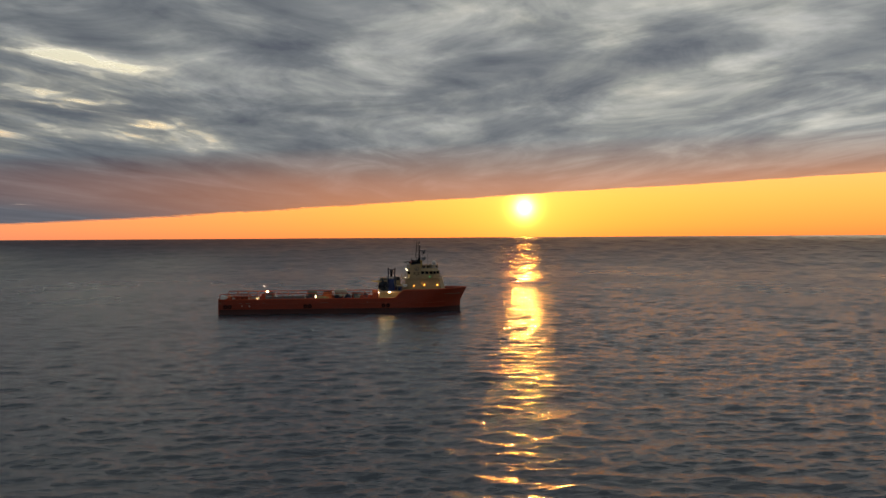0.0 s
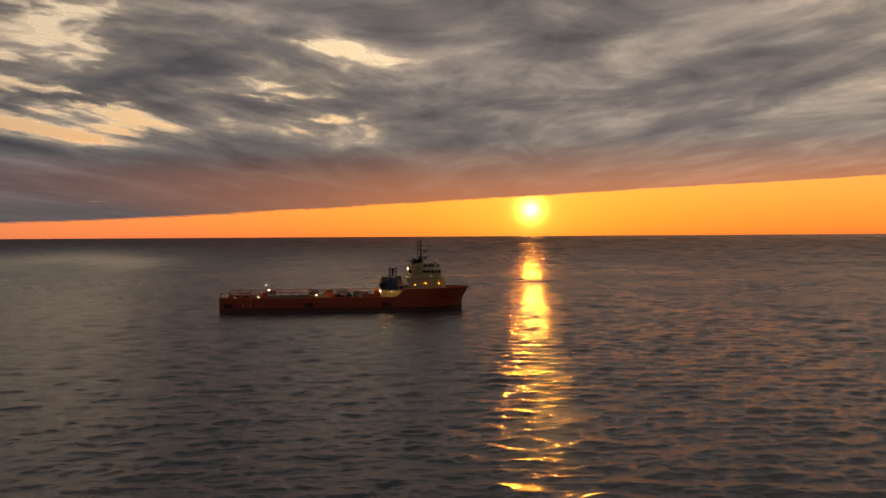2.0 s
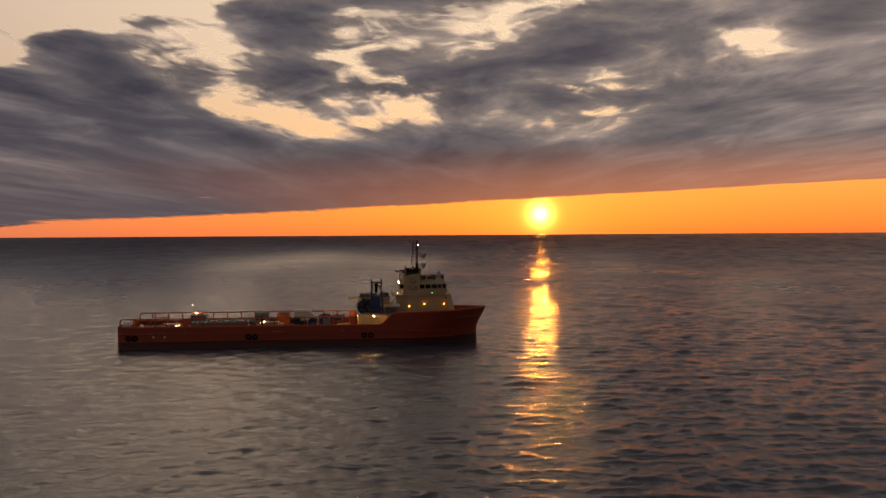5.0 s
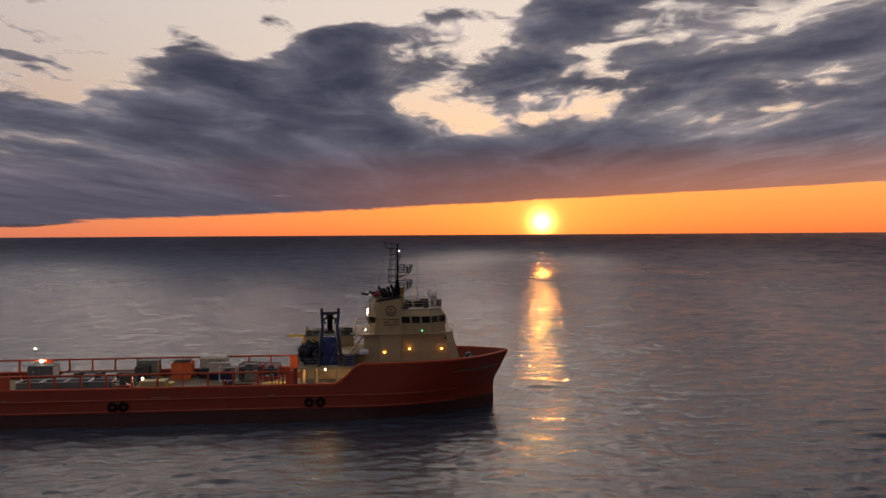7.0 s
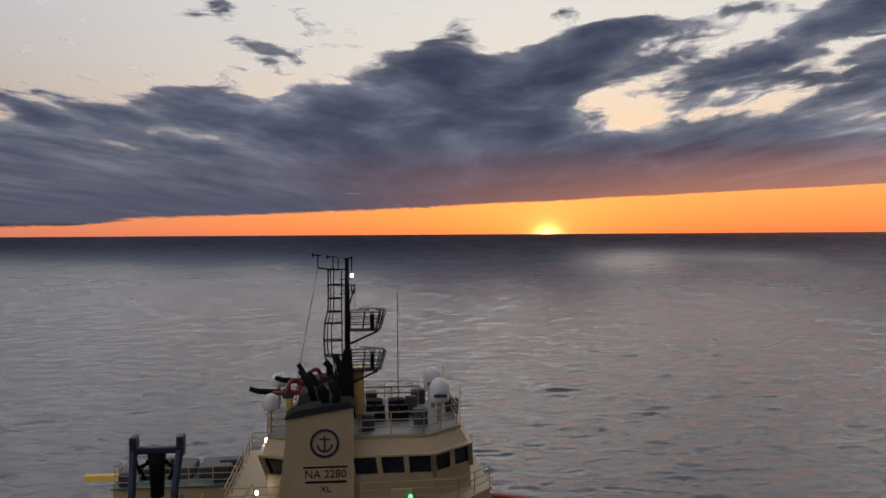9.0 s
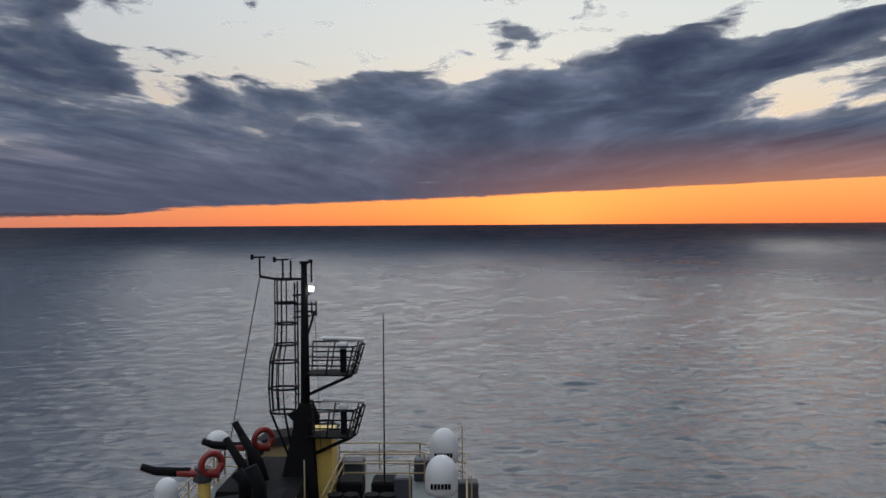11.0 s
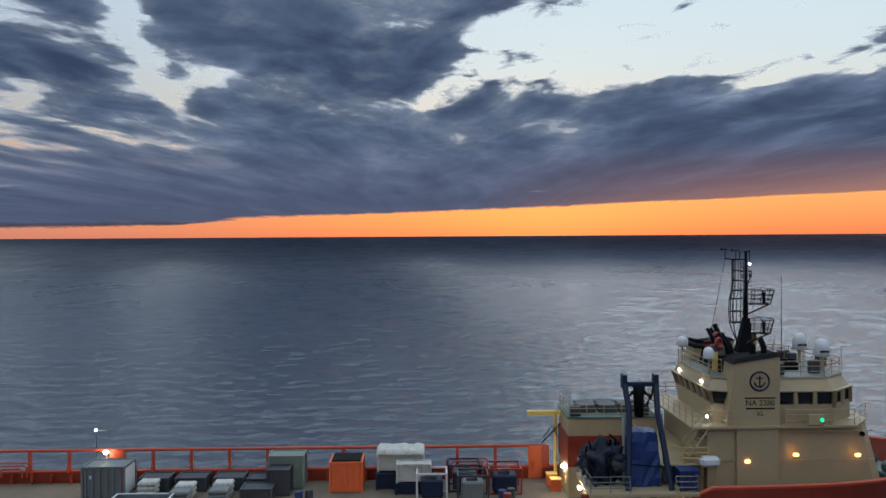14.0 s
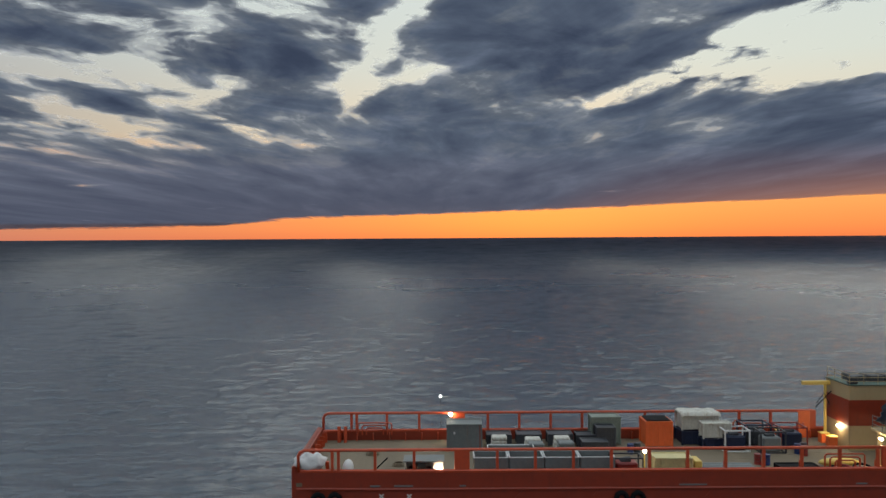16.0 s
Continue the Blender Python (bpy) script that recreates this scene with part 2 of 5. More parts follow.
def sea_material():
    mat = bpy.data.materials.new("sea_water")
    nt = nodes_of(mat)
    co = nt.nodes.new("ShaderNodeTexCoord")
    bsdf = node(nt, "ShaderNodeBsdfPrincipled", Roughness=0.10, IOR=1.5)
    big = node(nt, "ShaderNodeTexNoise", Scale=0.012, Detail=4.0)
    nt.links.new(co.outputs["Object"], big.inputs["Vector"])
    nt.links.new(ramp(nt, big.outputs[0], [(0.35, (0.028, 0.040, 0.058)), (0.65, (0.036, 0.050, 0.070))]), bsdf.inputs["Base Color"])
    # the wind ruffles the open water farther out
    span = nt.nodes.new("ShaderNodeVectorMath")
    span.operation = "LENGTH"
    nt.links.new(co.outputs["Object"], span.inputs[0])
    ruffle = math_node(nt, "MULTIPLY", math_node(nt, "ADD", span.outputs["Value"], -120.0), 1 / 1300.0, clamp=True)
    ruffle = math_node(nt, "POWER", ruffle, 0.6)
    patch = math_node(nt, "MULTIPLY", math_node(nt, "ADD", big.outputs[0], -0.5), 0.25)
    nt.links.new(math_node(nt, "ADD", math_node(nt, "ADD", math_node(nt, "MULTIPLY", ruffle, 0.36), 0.12), patch), bsdf.inputs["Roughness"])
    height = None
    for scale, stretch, turn, amp in ((0.7, 0.3, 8, 0.28), (2.0, 0.35, -10, 0.25), (5.5, 0.45, 5, 0.10)):
        mp = nt.nodes.new("ShaderNodeMapping")
        mp.inputs["Rotation"].default_value = (0, 0, radians(turn))
        mp.inputs["Scale"].default_value = (stretch, 1, 1)
        nt.links.new(co.outputs["Object"], mp.inputs[0])
        n = node(nt, "ShaderNodeTexNoise", Scale=scale, Detail=4.0, Roughness=0.55)
        nt.links.new(mp.outputs[0], n.inputs["Vector"])
        h = math_node(nt, "MULTIPLY", n.outputs[0], amp)
        height = h if height is None else math_node(nt, "ADD", height, h)
    b = node(nt, "ShaderNodeBump", Strength=1.0, Distance=0.44)
    nt.links.new(height, b.inputs["Height"])
    nt.links.new(b.outputs[0], bsdf.inputs["Normal"])
    out = nt.nodes.new("ShaderNodeOutputMaterial")
    nt.links.new(bsdf.outputs[0], out.inputs[0])
    return mat


M_RED = plain("orange_red_hull_paint", (0.195, 0.020, 0.004), 0.5, grain=3, vary=0.2, bump=0.006, wear=(0.09, 0.016, 0.010), wear_amount=0.4)
M_RAIL = plain("orange_red_rail_paint", (0.42, 0.055, 0.016), 0.42, grain=8, vary=0.15, bump=0.004, wear=(0.16, 0.05, 0.03), wear_amount=0.4)
# the darkness of the lower hull is partly shade put into its colour
M_BOOT = plain("shaded_boot_topping", (0.042, 0.010, 0.009), 0.6, grain=3, vary=0.4, bump=0.01)
M_CREAM = plain("cream_house_paint", (0.35, 0.265, 0.145), 0.5, grain=2.5, vary=0.1, bump=0.003, wear=(0.26, 0.16, 0.08), wear_amount=0.3)
M_WOOD = plain("worn_deck_boards", (0.145, 0.112, 0.072), 0.8, grain=5, vary=0.35, bump=0.01)
M_GREEN = plain("green_deck_paint", (0.05, 0.09, 0.07), 0.6, grain=4, vary=0.3, bump=0.004)
M_BLACK = plain("black_steel", (0.006, 0.006, 0.007), 0.8, spec=0.12, grain=8, vary=0.4, bump=0.004)
M_NAVY = plain("navy_steel", (0.010, 0.016, 0.04), 0.5, spec=0.3, grain=7, vary=0.35, bump=0.004)
M_SHEET = plain("dark_sheeting", (0.010, 0.014, 0.026), 0.6, grain=5, vary=0.5, bump=0.08, spec=0.3)
M_BLUE = plain("blue_tarpaulin", (0.008, 0.026, 0.115), 0.5, grain=4, vary=0.4, bump=0.05)
M_GREY = plain("grey_container_paint", (0.125, 0.14, 0.14), 0.55, grain=5, vary=0.25, bump=0.004, wear=(0.14, 0.08, 0.05), wear_amount=0.4)
M_DARK = plain("dark_equipment", (0.035, 0.038, 0.045), 0.6, grain=6, vary=0.5, bump=0.01)
M_WHITE = plain("white_paint", (0.56, 0.56, 0.55), 0.45, grain=4, vary=0.06, bump=0.002)
M_OLDWHITE = plain("weathered_white_paint", (0.46, 0.45, 0.40), 0.6, grain=5, vary=0.25, bump=0.006, wear=(0.20, 0.12, 0.07), wear_amount=0.6)
M_ORANGE = plain("orange_container_paint", (0.62, 0.11, 0.025), 0.5, grain=5, vary=0.2, bump=0.004)
M_YELLOW = plain("yellow_paint", (0.60, 0.42, 0.10), 0.5, grain=6, vary=0.18, bump=0.004)
M_REDMON = plain("red_monitor_paint", (0.20, 0.018, 0.015), 0.4, grain=6, vary=0.2, bump=0.003)
M_GLASS = bpy.data.materials.new("dark_window_glass")
gt = nodes_of(M_GLASS)
gb = node(gt, "ShaderNodeBsdfPrincipled", Roughness=0.06, IOR=1.5)
gb.inputs["Base Color"].default_value = (0.008, 0.010, 0.013, 1)
gt.links.new(gb.outputs[0], gt.nodes.new("ShaderNodeOutputMaterial").inputs[0])
G_WHITE = glowing("white_flood_lamp", (1.0, 0.95, 0.85), 14)
G_FLOOD = glowing("deck_flood_lamp", (1.0, 0.82, 0.55), 150)
G_AMBER = glowing("amber_lamp", (1.0, 0.42, 0.08), 6)
G_GREEN = glowing("green_side_light", (0.05, 1.0, 0.35), 1.5)


# ---- mesh helpers ----
def finish(name, bm, mat, parent=None, label="", smooth=False):
    me = bpy.data.meshes.new(name)
    bm.normal_update()
    bm.to_mesh(me)
    bm.free()
    if smooth:
        for p in me.polygons:
            p.use_smooth = True
    me.materials.append(mat)
    ob = new(name, me)
    if parent:
        ob.parent = parent
    if label:
        ob["label"] = label
    return ob


def part(name, bm, material, parent, label="", smooth=False):
    return finish(name, bm, material, parent, label, smooth)


def add_box(bm, x0, x1, y0, y1, z0, z1, bevel=0.0, m=None):
    r = bmesh.ops.create_cube(bm, size=1.0)
    vs = r["verts"]
    mt = Matrix.Translation(((x0 + x1) / 2, (y0 + y1) / 2, (z0 + z1) / 2)) @ Matrix.Diagonal((x1 - x0, y1 - y0, z1 - z0, 1))
    bmesh.ops.transform(bm, matrix=(m @ mt) if m else mt, verts=vs)
    if bevel:
        es = list({e for v in vs for e in v.link_edges})
        bmesh.ops.bevel(bm, geom=es, offset=bevel, segments=1, affect="EDGES")
    return bm


def box(x0, x1, y0, y1, z0, z1, bevel=0.03):
    return add_box(bmesh.new(), x0, x1, y0, y1, z0, z1, bevel)


def add_tube(bm, pts, r, sides=8, r1=None, caps=True):
    pts = [Vector(p) for p in pts]
    rings = []
    for i, p in enumerate(pts):
        d = (pts[min(i + 1, len(pts) - 1)] - pts[max(i - 1, 0)]).normalized()
        a = d.orthogonal().normalized() if not rings else (prev - d * prev.dot(d)).normalized()
        prev = a
        b = d.cross(a)
        rr = r if r1 is None else r + (r1 - r) * i / (len(pts) - 1)
        rings.append([bm.verts.new(p + (a * math.cos(k * math.tau / sides) + b * math.sin(k * math.tau / sides)) * rr) for k in range(sides)])
    for q, w in zip(rings, rings[1:]):
        for k in range(sides):
            bm.faces.new((q[k], q[(k + 1) % sides], w[(k + 1) % sides], w[k]))
    if caps:
        bm.faces.new(rings[0][::-1])
        bm.faces.new(rings[-1])
    return bm


def tube(pts, r, sides=8, r1=None):
    return add_tube(bmesh.new(), pts, r, sides, r1)


def prism(outline, z0, z1, top=None):
    """Upright prism over a plan outline; top gives another outline for the upper end."""
    bm = bmesh.new()
    lo = [bm.verts.new((x, y, z0)) for x, y in outline]
    hi = [bm.verts.new((x, y, z1)) for x, y in (top or outline)]
    n = len(lo)
    for i in range(n):
        bm.faces.new((lo[i], lo[(i + 1) % n], hi[(i + 1) % n], hi[i]))
    bm.faces.new(lo[::-1])
    bm.faces.new(hi)
    bmesh.ops.recalc_face_normals(bm, faces=bm.faces)
    return bm


def dome(r, h, cx, cy, z0, sides=20):
    """Radome: a short drum under a rounded cap."""
    bm = bmesh.new()
    prof = [(0.72 * r, 0), (0.95 * r, 0.06 * h), (r, 0.2 * h), (r, 0.5 * h)]
    prof += [(r * math.cos(a), 0.5 * h + 0.5 * h * math.sin(a)) for a in (0.3, 0.6, 0.9, 1.2, 1.4)]
    rings = [[bm.verts.new((cx + q * math.cos(k * math.tau / sides), cy + q * math.sin(k * math.tau / sides), z0 + z)) for k in range(sides)] for q, z in prof]
    for a, b in zip(rings, rings[1:]):
        for k in range(sides):
            bm.faces.new((a[k], a[(k + 1) % sides], b[(k + 1) % sides], b[k]))
    bm.faces.new(rings[0][::-1])
    bm.faces.new(rings[-1])
    return bm


def carried(name, x, y, z, turn=0.0, label="", category="", group=""):
    """An empty for a thing that rides on the vessel, with its place in the vessel's space."""
    ob = new(name)
    CARRIED.append((ob, pose(x, y, z, 0, 0, turn)))
    return tagged(ob, label, category, group)


# ---- sea ----
def build_sea():
    rng = np.random.RandomState(4)
    ang = np.concatenate([np.linspace(-34, 34, 560), np.linspace(38, 322, 60)])
    ang = np.radians(90 - ang)
    rad = np.concatenate([np.linspace(0.05, 46, 9), np.geomspace(47, 480, 900), np.geomspace(482, 1850, 300)])
    rr, aa = np.meshgrid(rad, ang, indexing="ij")
    x, y = rr * np.cos(aa), rr * np.sin(aa)
    z = np.zeros_like(x)
    gap = np.gradient(rad)[:, None]
    for _ in range(70):
        lam = math.exp(rng.uniform(math.log(0.65), math.log(6.5)))
        th = radians(90 + rng.normal(0, 32))
        k = math.tau / lam
        amp = 0.0052 * lam ** 0.9
        fade = np.clip((lam / gap - 2.5) / 3.0, 0, 1)
        z += amp * fade * np.sin(k * (x * math.cos(th) + y * math.sin(th)) + rng.uniform(0, math.tau))
    z += 0.4 * z * np.abs(z)
    lr, th0 = np.log(rr), aa - math.pi / 2
    swell = np.zeros_like(x)
    for _ in range(16):
        k, m = rng.uniform(110, 230), rng.normal(0, 210)
        swell += np.sin(k * lr + m * th0 + rng.uniform(0, math.tau) + 2.5 * np.sin(rng.uniform(6, 30) * th0 + rng.uniform(0, 6))) / k
    z += 0.025 * rr * swell * np.clip((rr - 140) / 600, 0, 1) * np.clip((1840 - rr) / 120, 0, 1)
    z += 22.6 * np.clip((rr - 600) / 1250, 0, 1) ** 2
    nr, na = x.shape
    co = np.stack([x, y, z], -1).reshape(-1, 3)
    i, j = np.meshgrid(np.arange(nr - 1), np.arange(na), indexing="ij")
    q = np.stack([i * na + j, i * na + (j + 1) % na, (i + 1) * na + (j + 1) % na, (i + 1) * na + j], -1).reshape(-1, 4)
    faces = q[:, ::-1].tolist() + [list(range(na))[::-1]]
    me = bpy.data.meshes.new("water")
    me.from_pydata(co.tolist(), [], faces)
    me.polygons.foreach_set("use_smooth", [True] * len(me.polygons))
    me.update()
    me.materials.append(sea_material())
    return tagged(new("water", me), "calm grey-blue evening sea with low ripples", "sea", kind="structure")


water = build_sea()


# ---- clouds and sun ----
def build_clouds():
    """A low ceiling that sinks to the horizon far out."""
    bm = bmesh.new()
    rises = [0.006 * 1.105 ** j for j in range(56)]
    rows = [(min(4800.0, 8545 / (1 + 44 * e)), e) for e in rises]
    rows = [(y, e * y) for y, e in rows]
    # unseen rows overhead and behind, added to dim ship and sea
    rows += [(y, rows[-1][1]) for y in (60, -60, -300, -700, -1500, -2600)]
    grid = [[bm.verts.new((-7600 + 13800 * i / 30, y, z)) for i in range(31)] for y, z in rows]
    for r0, r1 in zip(grid, grid[1:]):
        for i in range(30):
            bm.faces.new((r0[i], r1[i], r1[i + 1], r0[i + 1]))
    ob = finish("cloud_layer", bm, cloud_material(), smooth=True)
    return tagged(ob, "broken grey evening cloud layer drifting over the sea", "cloud", kind="structure")


clouds = build_clouds()


def build_sun():
    root = tagged(new("sun"), "white-gold setting sun low over the sea", "sun", kind="structure")
    bm = bmesh.new()
    bmesh.ops.create_uvsphere(bm, u_segments=32, v_segments=16, radius=17.5)
    part("disc", bm, glowing("sun_disc", (1.0, 0.36, 0.08), 6500), root)
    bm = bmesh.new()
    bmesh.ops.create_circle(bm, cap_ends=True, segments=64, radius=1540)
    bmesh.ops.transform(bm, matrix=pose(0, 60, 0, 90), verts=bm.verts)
    # haze glow and lens glare round the sun, put into a flat disc's emission
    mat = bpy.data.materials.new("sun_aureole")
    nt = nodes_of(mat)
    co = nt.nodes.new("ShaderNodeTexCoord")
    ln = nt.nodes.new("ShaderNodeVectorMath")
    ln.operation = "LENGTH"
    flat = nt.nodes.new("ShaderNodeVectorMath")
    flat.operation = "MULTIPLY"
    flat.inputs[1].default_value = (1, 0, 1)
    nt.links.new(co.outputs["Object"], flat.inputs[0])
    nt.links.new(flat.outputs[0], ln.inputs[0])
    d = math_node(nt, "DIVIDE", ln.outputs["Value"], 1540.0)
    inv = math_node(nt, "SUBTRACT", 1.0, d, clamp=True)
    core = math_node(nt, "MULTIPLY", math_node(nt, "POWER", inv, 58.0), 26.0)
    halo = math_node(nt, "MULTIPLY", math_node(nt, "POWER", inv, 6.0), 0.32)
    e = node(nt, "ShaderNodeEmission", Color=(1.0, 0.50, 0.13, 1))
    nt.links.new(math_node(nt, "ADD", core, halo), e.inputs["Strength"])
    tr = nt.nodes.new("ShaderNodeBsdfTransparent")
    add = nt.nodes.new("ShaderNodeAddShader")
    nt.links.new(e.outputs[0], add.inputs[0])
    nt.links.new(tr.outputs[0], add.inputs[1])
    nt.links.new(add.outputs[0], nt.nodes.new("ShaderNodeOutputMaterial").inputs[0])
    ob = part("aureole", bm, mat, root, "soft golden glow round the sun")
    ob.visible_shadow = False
    return root


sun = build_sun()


# ---- the supply vessel ----
vessel = tagged(new("supply_vessel"), "orange-red offshore supply vessel with cream deckhouse under way", "ship")
BW = 7.15


def sheer(a):
    if a < -7.4:
        return 4.5
    if a < -5.0:
        return 4.5 + 2.4 * (a + 7.4) / 2.4
    return 6.9 + 0.5 * ((a + 5) / 20.2) ** 1.6


def stem(c):
    if c <= 3.4:
        return 13.1
    return 13.1 + 2.1 * (c - 3.4) / 4.0


def half_beam(a, c):
    k = min(max(c / 7.0, 0), 1)
    a0, p, end = -6 + 5 * k, 1.75 + 1.5 * k, stem(c)
    w = BW
    if a > a0:
        w = BW * max(0.0, 1 - ((a - a0) / (end - a0)) ** p)
    if a < -52:
        w *= 1 - 0.03 * ((-52 - a) / 8.5)
    return w


def hull_shell(levels, inner=None):
    """Both sides of the hull between height levels (fractions of the sheer where above 1)."""
    bm = bmesh.new()
    st = [-60.5 + 59.0 * i / 44 for i in range(45)] + [-1.5 + 1.0 * i for i in range(1, 11)] + [9.2 + 0.35 * i for i in range(1, 19)]
    for sgn in (-1, 1):
        cols = []
        for a in st:
            col = []
            for lv in levels:
                c = lv if lv < 50 else sheer(a)
                frac = (a + 60.5) / (15.5 + 60.5)
                aa = min(a, stem(c)) if a > 9 else a
                if a > 9:
                    aa = 9 + (stem(c) - 9) * (a - 9) / (st[-1] - 9)
                w = half_beam(aa, c) - (inner or 0)
                if c < 0 and a < -52:
                    c = c + (-52 - a) * 0.12
                col.append(bm.verts.new((aa, sgn * max(w, 0.03), c)))
            cols.append(col)
        for p, q in zip(cols, cols[1:]):
            for i in range(len(levels) - 1):
                f = (p[i], q[i], q[i + 1], p[i + 1])
                bm.faces.new(f if sgn < 0 else f[::-1])
    return bm


def build_hull():
    part("boot_topping", hull_shell([-1.5, -0.5, 0.4, 1.0, 1.62]), M_BOOT, vessel, "dark lower hull at the waterline", True)
    side = hull_shell([1.62, 2.3, 3.1, 3.8, 4.2, 99])
    part("topside", side, M_RED, vessel, "orange-red painted hull side", True)
    part("bulwark_lining", hull_shell([3.4, 4.2, 99], inner=0.22), M_RED, vessel, "", True)
    # transom and its bulwark
    part("transom", box(-60.75, -60.45, -6.95, 6.95, -0.6, 4.9), M_RED, vessel)
    # rubbing strakes
    for c, r in ((3.1, 0.13), (1.68, 0.16)):
        for s in (-1, 1):
            pts = [(-60.3 + 68 * i / 60, s * (half_beam(-60.3 + 68 * i / 60, c) + 0.03), c) for i in range(61)]
            part("rubbing_strake", tube(pts, r, 6), M_RED, vessel)
    # bulwark cap
    for s in (-1, 1):
        pts = []
        for i in range(90):
            a = -60.3 + 75.2 * i / 89
            c = sheer(a)
            pts.append((a, s * max(half_beam(a, c) - 0.1, 0.02), c + 0.02))
        part("bulwark_cap", tube(pts, 0.16, 6), M_RAIL, vessel)
    # decks
    bm = bmesh.new()
    add_box(bm, -60.4, -5.0, -6.95, 6.95, 3.3, 3.6)
    part("cargo_deck", bm, M_WOOD, vessel, "worn timber-sheathed cargo deck")
    out = [(-5.0 + 18.5 * i / 20, -max(half_beam(-5.0 + 18.5 * i / 20, 6.0) - 0.25, 0.02)) for i in range(21)]
    part("forecastle_deck", prism(out + [(x, -y) for x, y in out[::-1]], 5.5, 5.8), M_GREEN, vessel, "green forecastle deck")
    part("bulkhead", box(-5.2, -5.0, -6.9, 6.9, 3.6, 5.8), M_CREAM, vessel)


def build_rails():
    for s in (-1, 1):
        y = s * 7.0
        arc = [(-60.2, y, 4.5), (-60.2, y, 5.75), (-60.05, y, 6.05), (-59.7, y, 6.2)]
        part("cargo_rail", tube(arc + [(-13.2, y, 6.2)], 0.13, 8), M_RAIL, vessel, "", True)
        posts = [-14.2 - 3.02 * k for k in range(11)] + [-51.0, -54.1, -57.0, -57.5]
        for a in posts:
            bm = bmesh.new()
            add_box(bm, a - 0.11, a + 0.11, y - 0.12, y + 0.12, 4.5, 6.12)
            bm.faces.ensure_lookup_table()
            add_box(bm, a - 0.04, a + 0.04, y - s * 0.12, y - s * 0.45, 4.5, 5.1)
            part("rail_post", bm, M_RAIL, vessel)
        part("rail_panel", box(-47.8, -46.6, y - 0.14, y + 0.14, 4.5, 6.26), M_RAIL, vessel, "solid red rail panel")
        part("rail_panel", box(-13.9, -12.9, y - 0.14, y + 0.14, 4.5, 6.26), M_RAIL, vessel, "solid red rail panel")


